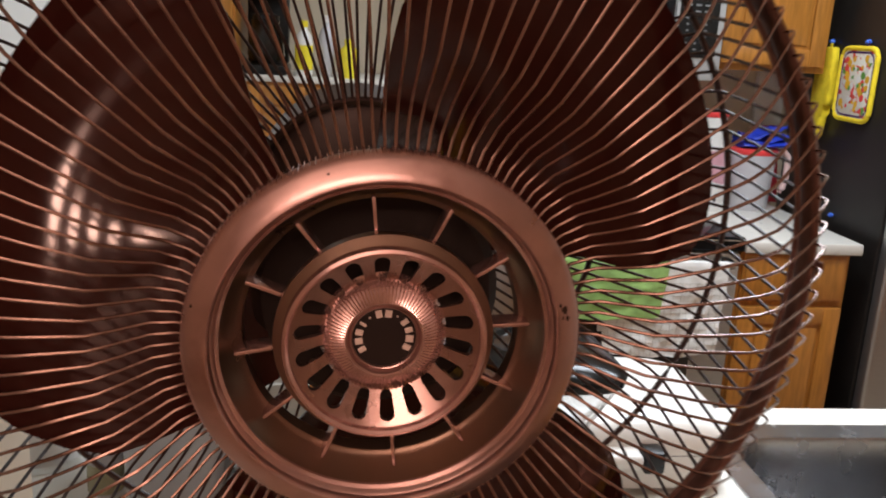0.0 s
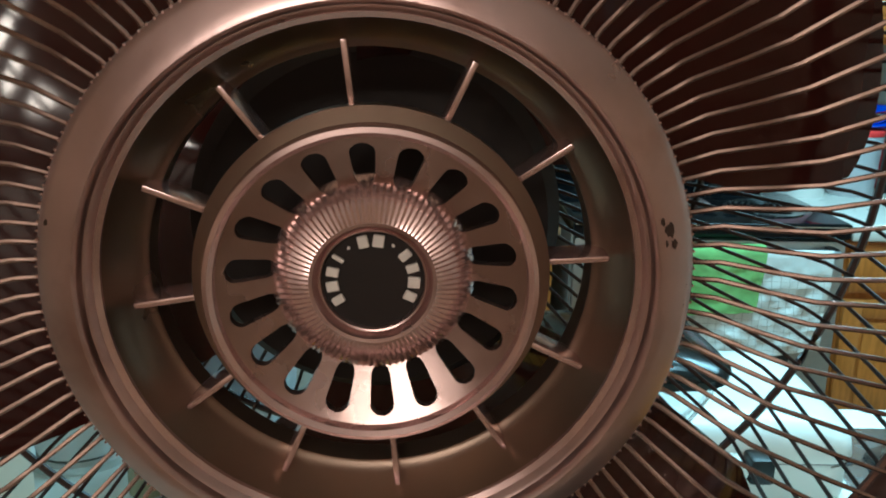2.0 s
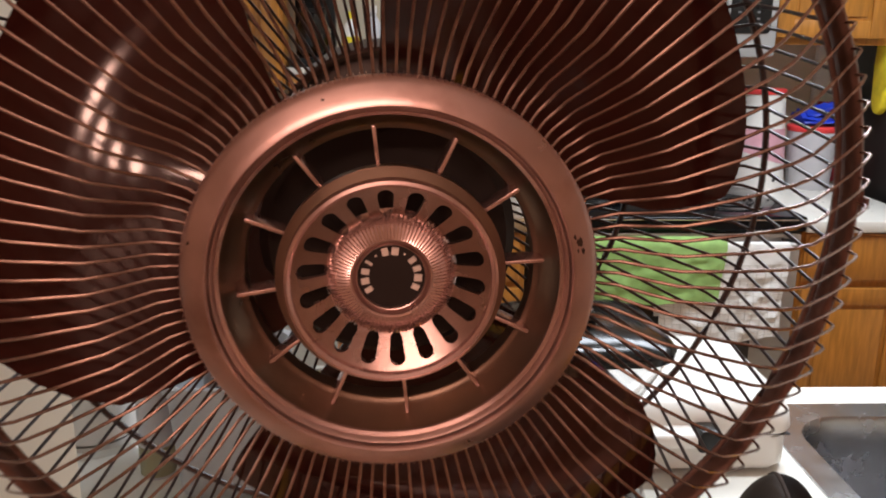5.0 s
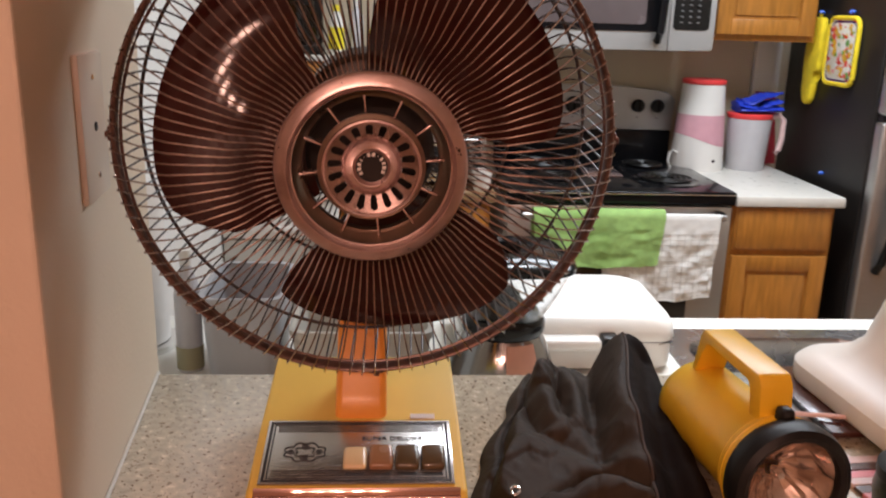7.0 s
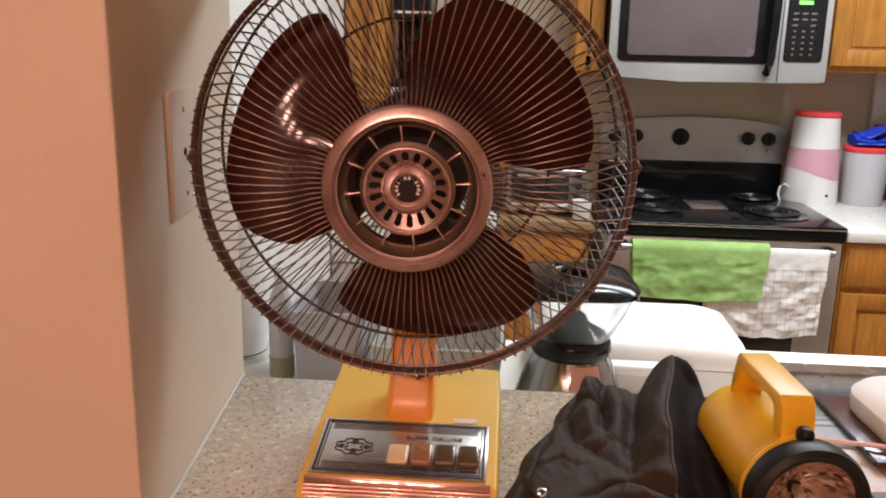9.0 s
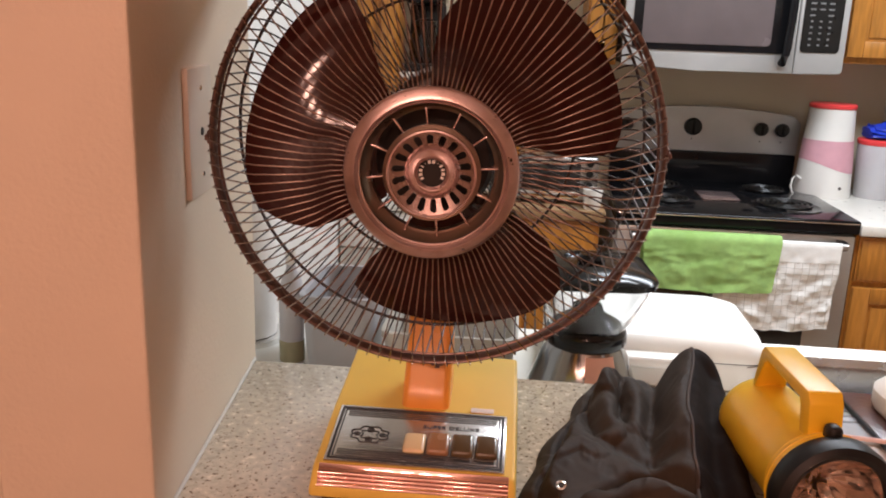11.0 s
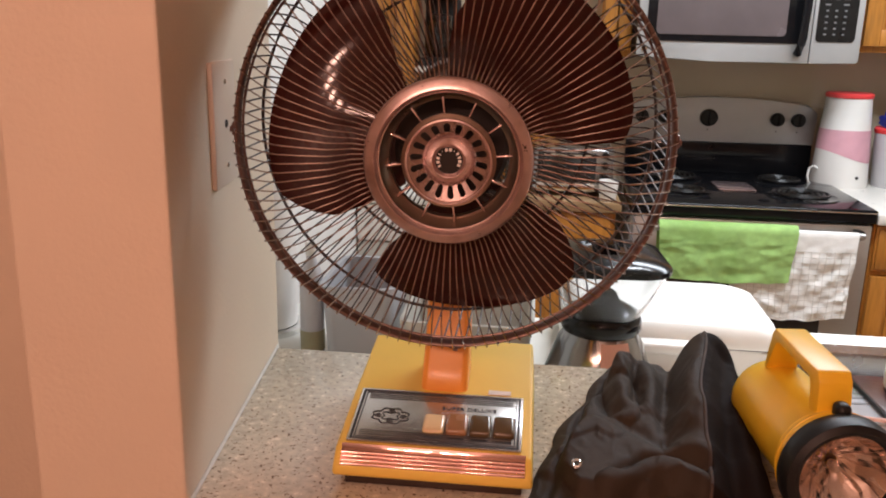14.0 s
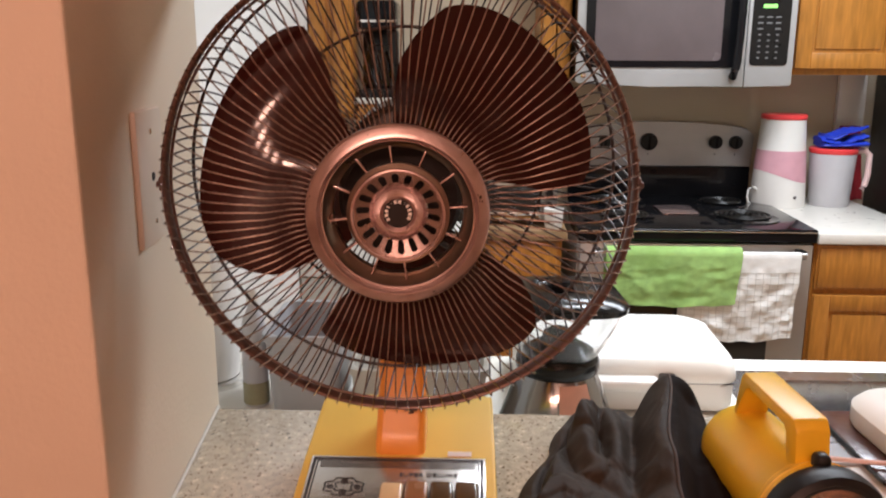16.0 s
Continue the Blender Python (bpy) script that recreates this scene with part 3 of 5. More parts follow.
    prof = [(0.0232, 0.0225), (0.0230, 0.0188), (0.0212, 0.0166), (0.0175, 0.0146), (0.0142, 0.0140)]
    rows = []
    for k, (r, h) in enumerate(prof):
        rows.append([])
        for i in range(180):
            t = 2 * math.pi * i / 180
            q = r - (0.00028 if i % 2 and 0 < k < 4 else 0)
            rows[-1].append(bm.verts.new((q * math.cos(t), h + (0.00035 if i % 2 and 0 < k < 4 else 0), q * math.sin(t))))
    for p, q in zip(rows, rows[1:]):
        for i in range(180):
            j = (i + 1) % 180
            bm.faces.new((p[i], p[j], q[j], q[i]))
    boss = hp("boss", bm, M_COPPER_B, disc, "fluted copper boss")
    hp("boss_lip", lathe([(0.0142, 0.0140), (0.0134, 0.0142), (0.0130, 0.0156), (0.0124, 0.0164), (0.0121, 0.0156), (0.0117, 0.0158), (0.0115, 0.0176)], 72, "y"), M_COPPER, boss)
    hp("emblem_disc", capped([(0.0117, 0.0184), (0.0115, 0.0172)], 48, "y"), M_CAVITY, boss, "dark emblem disc")
    # raised maker's mark: twelve plain strokes in an arc
    for i, w in enumerate((0.9, 1.1, 1.0, 0.45, 0.35, 1.1, 1.2, 0.35, 0.9, 0.9, 1.25, 1.0)):
        t = radians(212 - 21.6 * i)
        bm = box(-0.00105 * w, 0.00105 * w, 0.0164, 0.0174, -0.0014 if w > 0.4 else -0.0003, 0.0014 if w > 0.4 else 0.0003, 0.0002, 1)
        bm.transform(pose(0, 0, 0, 0, 90 - math.degrees(t), 0) @ Matrix.Translation((0, 0, 0.0092)))
        hp("mark_bar", bm, M_PAPER, boss, smooth=False)

    # wire guard
    NW = 114
    front = hp("front_guard", lathe([(0.0660, 0.0150), (0.0672, 0.0165), (0.0660, 0.018), (0.0645, 0.0165)], 72, "y", closed=True), M_WIRE, f, "copper wire front guard")
    rear = hp("rear_guard", lathe([(0.058, 0.1715), (0.060, 0.1730), (0.058, 0.1745), (0.056, 0.1730)], 64, "y", closed=True), M_REAR, f, "brown wire rear guard")
    fp = [(0.0650, 0.0185), (0.0740, 0.0240), (0.0840, 0.0235), (0.0940, 0.0170), (0.1030, 0.0122), (0.1250, 0.0115), (0.1440, 0.0130), (0.1530, 0.0165), (0.1600, 0.0220), (0.1750, 0.0350), (0.1900, 0.0490), (0.1948, 0.0545), (0.1957, 0.0568), (0.1951, 0.0594), (0.1930, 0.0630)]
    rp = [(0.1935, 0.0720, 0.02), (0.1930, 0.0800, 0.15), (0.1915, 0.1100, 0.6), (0.1895, 0.1350, 1.0), (0.1830, 0.1450, 1.1), (0.1450, 0.1580, 1.1), (0.1000, 0.1680, 1.1), (0.0580, 0.1730, 1.1)]
    wf = mesh_of("wire", tube([(r, y, 0) for r, y in fp], 0.00066, 6), M_WIRE)
    wr = mesh_of("wire", tube([(r * math.cos(k * math.pi / NW), y, r * math.sin(k * math.pi / NW)) for r, y, k in rp], 0.00085, 6), M_REAR)
    for i in range(NW):
        for me, par in ((wf, front), (wr, rear)):
            ob = new("wire", me)
            ob.parent = par
            ob.matrix_basis = H @ pose(0, 0, 0, 0, -360 * i / NW, 0)
    hp("rim", lathe([(0.1921, 0.0626), (0.1931, 0.0610), (0.1947, 0.0604), (0.1959, 0.0612), (0.1966, 0.0633), (0.1967, 0.0713), (0.1953, 0.0740), (0.1925, 0.0738)], 144, "y", closed=True), M_RIM, front, "brown enamelled steel rim band")
    for r, y in ((0.1900, 0.1360), (0.130, 0.1615)):
        pts = [(r * math.cos(2 * math.pi * i / 96), y + 0.002, r * math.sin(2 * math.pi * i / 96)) for i in range(96)]
        hp("hoop", tube(pts, 0.0016, 6, loop=True), M_REAR, rear)
    pts = [(0.1900 * math.cos(2 * math.pi * i / 96), 0.0700, 0.1900 * math.sin(2 * math.pi * i / 96)) for i in range(96)]
    hp("inner_hoop", tube(pts, 0.0013, 6, loop=True), M_RIM, front)
    for t in (3, 177, 272):
        bm = box(-0.0060, 0.0060, 0.0615, 0.0755, 0.1927, 0.1980, 0.0012)
        box(-0.0025, 0.0025, 0.0595, 0.0775, 0.1975, 0.1993, 0.0006, bm=bm)
        bm.transform(pose(0, 0, 0, 0, 90 - t, 0))
        hp("clip", bm, M_RIM, front, "brown guard clip")
    # three broad overlapping lobes
    rotor = hp("blade_hub", capped([(0.046, 0.050), (0.050, 0.055), (0.050, 0.088), (0.044, 0.092)], 64, "y"), M_CAVITY, f, "dark blade hub")
    for k in range(3):
        mid = radians(37.5 + 120 * k)
        bm = bmesh.new()
        NA, NR = 40, 16
        half = radians(43.0)
        g = []
        for i in range(NA + 1):
            q = -1 + 2 * i / NA
            row = []
            rmax = 0.1665 - 0.030 * abs(q) ** 6 - 0.022 * max(0.0, abs(q) - 0.85) / 0.15
            for j in range(NR + 1):
                r = 0.046 + (rmax - 0.046) * j / NR
                w = (r - 0.046) / 0.118
                wide = half * (0.94 + 0.10 * math.sin(math.pi * min(1, w) * 0.6))
                t = mid + q * wide + radians(17) * (1 - w)
                y = 0.071 - 0.0359 * q * (0.45 + 0.55 * r / 0.166) - 0.019 * q * q + 0.003 * (r / 0.166) ** 2 + 3.4 * max(0.0, r - 0.098) ** 2
                row.append(bm.verts.new((r * math.cos(t), y, r * math.sin(t))))
            g.append(row)
        for i in range(NA):
            for j in range(NR):
                bm.faces.new((g[i][j], g[i + 1][j], g[i + 1][j + 1], g[i][j + 1]))
        ret = bmesh.ops.extrude_face_region(bm, geom=list(bm.faces))
        for v in ret["geom"]:
            if isinstance(v, bmesh.types.BMVert):
                v.co.y += 0.0018
        hp("blade", bm, M_BLADE, rotor, "glossy dark red-brown blade")
    hp("motor_housing", capped([(0.046, 0.176), (0.056, 0.181), (0.058, 0.235), (0.050, 0.258), (0.03, 0.268)], 48, "y"), M_MOTOR, f, "brown motor housing behind the guard")
    hp("shaft", capped([(0.006, 0.09), (0.006, 0.177)], 16, "y"), M_CHROME, rotor)
    return f


HEAD, HEAD_TILT, HEAD_YAW = (0.0322, 0.0060, 1.3735), 4.7, 2.7
desk_fan()


# ---- on the bar ----
def switch_plate():
    s = thing("wall_outlet_plate", "almond wall plate with a small cable hole", "wall plate", (-0.2098, 0.138, 1.383), 5.0)
    bm = box(0.0, 0.0065, -0.039, 0.039, -0.061, 0.061, 0.0025, 2)
    part("plate", bm, M_PLATE, s)
    for z, r in ((0.041, 0.0028), (0.0, 0.0042), (-0.041, 0.0028)):
        sc = capped([(r, 0.0), (r * 0.9, 0.0012)], 16)
        sc.transform(Matrix.Translation((0.0062, 0.0, z)) @ pose(0, 0, 0, 0, 90, 0))
        part("screw" if z else "cable_hole", sc, M_CHROME if z else M_CAVITY, s)
    return s


switch_plate()


def near_line(x, y, line):
    """Distance to a bent line and how far along it the nearest place lies (0 to 1)."""
    best = (9.0, 0.0)
    for k, ((ax, ay), (bx, by)) in enumerate(zip(line, line[1:])):
        dx, dy = bx - ax, by - ay
        t = max(0.0, min(1.0, ((x - ax) * dx + (y - ay) * dy) / (dx * dx + dy * dy)))
        d = math.hypot(x - ax - t * dx, y - ay - t * dy)
        if d < best[0]:
            best = (d, (k + t) / (len(line) - 1))
    return best


def cloth_bag():
    """A slumped dark pouch: seamed side strip, flap, rolled folds and a stand-up collar edged with piping."""
    left = [(-0.035, 0.096), (0.05, 0.116), (0.137, 0.136), (0.25, 0.176), (0.33, 0.204)]
    seam = [(-0.035, 0.118), (0.06, 0.137), (0.14, 0.160), (0.279, 0.203), (0.33, 0.222)]
    ridge = [(-0.035, 0.268), (0.0, 0.272), (0.08, 0.279), (0.144, 0.284), (0.305, 0.312), (0.33, 0.316)]
    crest = [(-0.035, 0.014), (0.0, 0.022), (0.08, 0.043), (0.144, 0.060), (0.295, 0.074), (0.33, 0.052)]
    body = [(-0.035, 0.012), (0.03, 0.026), (0.1, 0.033), (0.2, 0.040), (0.27, 0.039), (0.33, 0.020)]
    flap = [(0.10, 0.075), (0.137, 0.054), (0.159, 0.016), (0.185, 0.010), (0.211, 0.020), (0.248, 0.034), (0.275, 0.020), (0.36, 0.005)]
    rolls = [([(0.213, 0.262), (0.206, 0.205), (0.209, 0.145)], 0.012, 0.016),
             ([(0.218, 0.262), (0.211, 0.236)], 0.012, 0.016),
             ([(0.238, 0.262), (0.246, 0.215), (0.236, 0.165)], 0.006, 0.018),
             ([(0.185, 0.022), (0.212, 0.044), (0.236, 0.050), (0.262, 0.030)], 0.012, 0.014),
             ([(0.150, 0.095), (0.175, 0.120), (0.192, 0.105)], 0.006, 0.012)]
    grooves = [([(0.193, 0.215), (0.190, 0.185), (0.197, 0.150)], 0.012, 0.010),
               ([(0.226, 0.255), (0.228, 0.205), (0.222, 0.170)], 0.009, 0.009),
               ([(0.262, 0.285), (0.259, 0.220), (0.262, 0.150)], 0.010, 0.010),
               ([(0.196, 0.040), (0.221, 0.066), (0.258, 0.068), (0.272, 0.052)], 0.011, 0.007),
               ([(0.215, 0.120), (0.240, 0.095), (0.262, 0.105)], 0.006, 0.010),
               ([(0.331, 0.270), (0.311, 0.160), (0.303, 0.090), (0.300, 0.030)], 0.017, 0.013),
               ([(0.346, 0.250), (0.330, 0.130)], 0.005, 0.010)]

    def height(x, y):
        rx, top, b = along(ridge, y), along(crest, y), along(body, y)
        xr = min(rx + 0.062, 0.355)
        if x > rx:
            k = min(1.0, (x - rx) / (xr - rx))
            h = top * max(0.0, 1 - k ** 2.4) ** 0.55
        else:
            h = b + (top - b) * math.exp(-((rx - x) / 0.025) ** 2.6) - 0.012 * ease((y - 0.05) / 0.12) * math.exp(-((rx - x - 0.036) / 0.008) ** 2)
            strip = 0.009 + 0.010 * ease(y / 0.3)
            h = strip + (h - strip) * ease((x - along(seam, y) + 0.002) / 0.012)
            h -= 0.004 * math.exp(-((x - along(seam, y)) / 0.004) ** 2)
        h = h * (0.42 + 0.58 * ease((y - along(flap, x) + 0.006) / 0.013))
        for line, a, w in rolls:
            d, k = near_line(x, y, line)
            h += a * math.sqrt(max(0.0, 1 - (d / w) ** 2)) * (0.55 + 0.45 * math.sin(math.pi * min(1, 0.15 + 0.8 * k)))
        for line, a, w in grooves:
            d, k = near_line(x, y, line)
            h -= a * math.exp(-(d / w) ** 2)
        w = noise.fractal(Vector((x * 14, y * 11, 0.3)), 0.9, 2.0, 4)
        f = abs(noise.noise(Vector((x * 30 + 2 * w, y * 17 - x * 11, 1.7))))
        calm = 0.30 if x > rx else 0.62
        return max(0.0, h + calm * (0.0044 * w + 0.0055 * (0.2 - f)))

    NY = 150
    halves = []
    for side, nx in ((0, 130), (1, 44)):
        bm = bmesh.new()
        g = []
        for i in range(nx + 1):
            row = []
            for j in range(NY + 1):
                v = j / NY
                y = -0.035 + 0.365 * v
                xl, xm = along(left, y), along(ridge, y) + 0.0008
                xr = min(xm + 0.062, 0.356)
                x = (xl + (xm - xl) * i / nx) if side == 0 else (xm + (xr - xm) * i / nx)
                edge = min(1, 11 * (x - xl) / (xm - xl), 10 * (xr - x) / (xr - xm)) ** 0.5 * min(1, v * 9, (1 - v) * 18) ** 0.5
                row.append(bm.verts.new((x, y, BAR + 0.002 + height(x, y) * max(0.0, edge))))
            g.append(row)
        for i in range(nx):
            for j in range(NY):
                bm.faces.new((g[i][j], g[i + 1][j], g[i + 1][j + 1], g[i][j + 1]))
        halves.append(bm)
    t = thing("cloth_pouch", "slumped dark brown cloth pouch with a metal eyelet on the bar", "pouch", (0, 0, 0))
    cloth = part("cloth", halves[0], M_CLOTH, t)
    part("lining", halves[1], M_LINING_SHADE, t, "collar lining, darkened in colour for its shade")
    pts = [(along(ridge, y) + 0.0012, y, BAR + 0.0025 + height(along(ridge, y) + 0.0005, y)) for y in [-0.015 + 0.325 * k / 48 for k in range(49)]]
    part("piping", tube(pts, 0.0017, 8), M_PIPING, cloth, "stitched piping along the collar")
    eye = lathe([(0.0026, 0.0), (0.0048, 0.0), (0.0050, 0.0012), (0.0036, 0.002), (0.0026, 0.0014)], 20, "z", closed=True)
    eye.transform(Matrix.Translation((0.1550, 0.040, BAR + 0.0045 + height(0.155, 0.040))) @ pose(0, 0, 0, 28, -8, 0))
    part("eyelet", eye, M_CHROME, t, "small round metal eyelet")
    return t


cloth_bag()


def torch():
    """A lantern torch lying with its lens towards the dining side."""
    t = thing("lantern_torch", "yellow plastic lantern torch with black lens ring on the bar", "torch", (0.382, 0.010, BAR + 0.0535), 6.0)
    F = pose(0, 0, 0, -1.5)

    def tp(name, bm, mat, parent, label=""):
        bm.transform(F)
        return part(name, bm, mat, parent, label)

    body = tp("body", lathe([(0.0478, 0.016), (0.050, 0.022), (0.0495, 0.032), (0.0445, 0.044), (0.043, 0.075), (0.0425, 0.168), (0.041, 0.178), (0.034, 0.185), (0.0004, 0.187)], 64, "y"), M_TORCH, t, "yellow plastic body")
    for y in (0.028, 0.033, 0.038):
        tp("rib", lathe([(0.0492 - (y - 0.028) * 0.35, y), (0.0505 - (y - 0.028) * 0.35, y + 0.001), (0.0492 - (y - 0.028) * 0.35, y + 0.002)], 64, "y"), M_TORCH, body)
    tp("lens_ring", lathe([(0.0405, 0.004), (0.0415, -0.003), (0.046, -0.0055), (0.0515, -0.002), (0.0535, 0.006), (0.0530, 0.018), (0.050, 0.023), (0.046, 0.022), (0.041, 0.012)], 72, "y", closed=True), M_RUBBER, t, "black plastic lens ring")
    # faceted reflector bowl
    bm = bmesh.new()
    rows = []
    for k in range(5):
        r = (0.0405, 0.031, 0.021, 0.012, 0.007)[k]
        d = 0.005 + 0.030 * (1 - (r / 0.0405) ** 2)
        rows.append([bm.verts.new(((r + random.uniform(-0.0010, 0.0010)) * math.cos(a), d + random.uniform(-0.0012, 0.0012), r * math.sin(a))) for a in [2 * math.pi * (i + 0.5 * (k % 2)) / 34 for i in range(34)]])
    for p, q in zip(rows, rows[1:]):
        for i in range(34):
            j = (i + 1) % 34
            bm.faces.new((p[i], p[j], q[j]))
            bm.faces.new((p[i], q[j], q[i]))
    bm.transform(F)
    me = mesh_of("reflector", bm, M_REFLECT, smooth=False)
    ob = new("reflector", me)
    ob.parent = t
    tagged(ob, "shiny faceted reflector")
    tp("bulb", capped([(0.004, 0.034), (0.005, 0.026), (0.003, 0.018)], 16, "y"), M_CHROME, t)
    tp("lens", capped([(0.0412, 0.0015), (0.0412, 0.0032)], 48, "y"), M_LENS, t, "clear lens")
    # angular carrying handle: post, sloped post and flat grip
    hw = 0.0155
    prof = [(0.036, 0.040), (0.040, 0.072), (0.046, 0.081), (0.148, 0.086), (0.154, 0.080), (0.166, 0.040), (0.158, 0.036), (0.143, 0.074), (0.135, 0.078), (0.060, 0.073), (0.0545, 0.067), (0.055, 0.040)]
    tp("handle", prism(prof, -hw, hw, "x", 0.0025), M_TORCH, t, "yellow plastic carrying handle")
    sw = box(-0.0068, 0.0068, 0.016, 0.032, 0.044, 0.0605, 0.0055, 4)
    tp("switch", sw, M_RUBBER, t, "black rubber switch button")
    return t


torch()


def sheet(name, cx, cy, w, d, rz, z, th, mat, label, cat):
    bm = box(-w / 2, w / 2, -d / 2, d / 2, 0, th, 0.0006, 1)
    o = solid(name, bm, mat, label, cat)
    o.matrix_world = pose(cx, cy, z, 0, 0, rz)
    return o


sheet("paper_sheet", 0.475, 0.230, 0.074, 0.235, 3, BAR + 0.0005, 0.0006, M_PAPER, "white paper sheet under the torch and folder", "paper")
mag = thing("magazine", "glossy printed magazine with a pink ring on its cover", "magazine", (0.555, 0.295, BAR + 0.0014), 3)
part("cover", box(-0.105, 0.105, -0.060, 0.058, 0.0, 0.004, 0.0006, 1), M_MAG, mag)
ring_print = lathe([(0.020, 0.0041), (0.033, 0.0041), (0.033, 0.0045), (0.020, 0.0045)], 40, closed=True)
bmesh.ops.translate(ring_print, verts=ring_print.verts, vec=(0.022, 0.022, 0))
part("ring_print", ring_print, M_MAGPINK, mag, "pink printed ring")
for k in range(4):
    part("text_bar", box(-0.085, -0.030 + 0.012 * (k % 3), 0.034 - 0.016 * k, 0.039 - 0.016 * k, 0.0041, 0.0045), M_GREYTEXT, mag, smooth=False)
folder = thing("leather_folder", "dark brown leather folder with a stitched edge on the papers", "folder", (0.545, 0.266, BAR + 0.0062), 2)
part("cover", box(-0.038, 0.038, -0.086, 0.086, 0.0, 0.0066, 0.0012, 2), M_LEATHER, folder)
part("edge", box(-0.0398, -0.0382, -0.084, 0.084, 0.0008, 0.0058), M_BLACK_P, folder, "black bound edge", smooth=False)
rag = thing("striped_cloth", "dull pink and brown striped cloth lying on the bar", "cloth", (0.552, 0.090, BAR + 0.0006), 5)
for k in range(9):
    part("stripe", box(-0.066, 0.066, -0.0585 + 0.013 * k, -0.0457 + 0.013 * k, 0.0, 0.0040 + 0.0006 * (k % 2), 0.0008, 1), (M_MAGPINK, M_LEATHER, M_HANDLE_P)[k % 3], rag)
jar = thing("dark_jar", "squat dark green lidded jar on the striped cloth", "jar", (0.522, 0.042, BAR + 0.0053))
part("body", capped([(0.036, 0.0), (0.041, 0.004), (0.043, 0.020), (0.041, 0.032)], 40), M_DARKGREEN, jar)
part("lid", capped([(0.0415, 0.0322), (0.0425, 0.035), (0.0420, 0.043), (0.034, 0.049), (0.018, 0.052)], 40), M_RUBBER, jar, "black domed lid")
pen = tube([(0.44, 0.235, BAR + 0.011), (0.52, 0.205, BAR + 0.019), (0.57, 0.195, BAR + 0.019)], 0.0028, 8)
solid("cable", pen, M_HANDLE_P, "thin pale cable across the papers", "cable")


def flared_base():
    bm = bmesh.new()
    rows = []
    for inset, z, rad in ((0.004, 0.0, 0.05), (0.0, 0.006, 0.055), (0.0, 0.024, 0.055), (0.006, 0.031, 0.055), (0.022, 0.036, 0.05), (0.045, 0.046, 0.045), (0.060, 0.062, 0.04), (0.070, 0.10, 0.034), (0.078, 0.14, 0.03), (0.097, 0.18, 0.028), (0.108, 0.24, 0.024), (0.112, 0.30, 0.022)):
        rows.append([bm.verts.new((x, y + 0.02 * min(1, inset / 0.06), z)) for x, y in rounded(-0.142 + inset, 0.142 - inset, -0.155 + 1.1 * inset, 0.155 - 1.1 * inset, rad, 8)])
    for p, q in zip(rows, rows[1:]):
        for i in range(len(p)):
            j = (i + 1) % len(p)
            bm.faces.new((p[i], p[j], q[j], q[i]))
    bm.faces.new(rows[0][::-1])
    bm.faces.new(rows[-1])
    o = solid("flared_stand", bm, M_CREAM, "cream plastic stand with a wide flared foot on the bar", "stand")
    o.matrix_world = pose(0.676, 0.205, BAR + 0.0133, 0, 0, 4)
    return o


flared_base()


# ---- on the sink worktop ----
def appliance():
    t = thing("sandwich_press", "white plastic lidded kitchen appliance beside the sink", "appliance", (0, 0, 0))
    lo = prism(rounded(0.165, 0.520, 0.688, 0.925, 0.028), KIT + 0.006, KIT + 0.052, "z")
    bmesh.ops.bevel(lo, geom=[e for e in lo.edges if abs(e.verts[0].co.z - e.verts[1].co.z) < 1e-5], offset=0.004, segments=2, affect="EDGES")
    part("body", lo, M_APPL, t)
    bm = bmesh.new()
    rows = []
    for inset, z, r in ((0.0, 0.0545, 0.03), (-0.002, 0.060, 0.032), (0.0, 0.078, 0.034), (0.006, 0.090, 0.04), (0.020, 0.0985, 0.05), (0.06, 0.104, 0.05)):
        rows.append([bm.verts.new((x, y, KIT + z + 0.10 * (y - 0.69) * (z - 0.05))) for x, y in rounded(0.165 + inset, 0.522 - inset, 0.684 + inset, 0.93 - inset, r, 7)])
    for p, q in zip(rows, rows[1:]):
        for i in range(len(p)):
            j = (i + 1) % len(p)
            bm.faces.new((p[i], p[j], q[j], q[i]))
    bm.faces.new(rows[-1])
    bm.faces.new(rows[0][::-1])
    lid = part("lid", bm, M_APPL, t, "white rounded lid")
    part("handle", box(0.285, 0.390, 0.655, 0.689, KIT + 0.048, KIT + 0.068, 0.007, 3), M_APPL, lid)
    part("latch", box(0.391, 0.418, 0.657, 0.689, KIT + 0.042, KIT + 0.072, 0.004, 2), M_BLACK_P, lid, "dark latch")
    # Dark strip put in for the shadow line under lid and handle.
    part("seam", box(0.172, 0.515, 0.6855, 0.6900, KIT + 0.0525, KIT + 0.0545), M_INK, lid, "dark strip painted as shade in the lid seam", smooth=False)
    for x in (0.20, 0.49):
        for y in (0.72, 0.90):
            ft = capped([(0.012, 0.0), (0.012, 0.007)], 14)
            bmesh.ops.translate(ft, verts=ft.verts, vec=(x, y, KIT))
            part("foot", ft, M_RUBBER, t)
    return t


appliance()


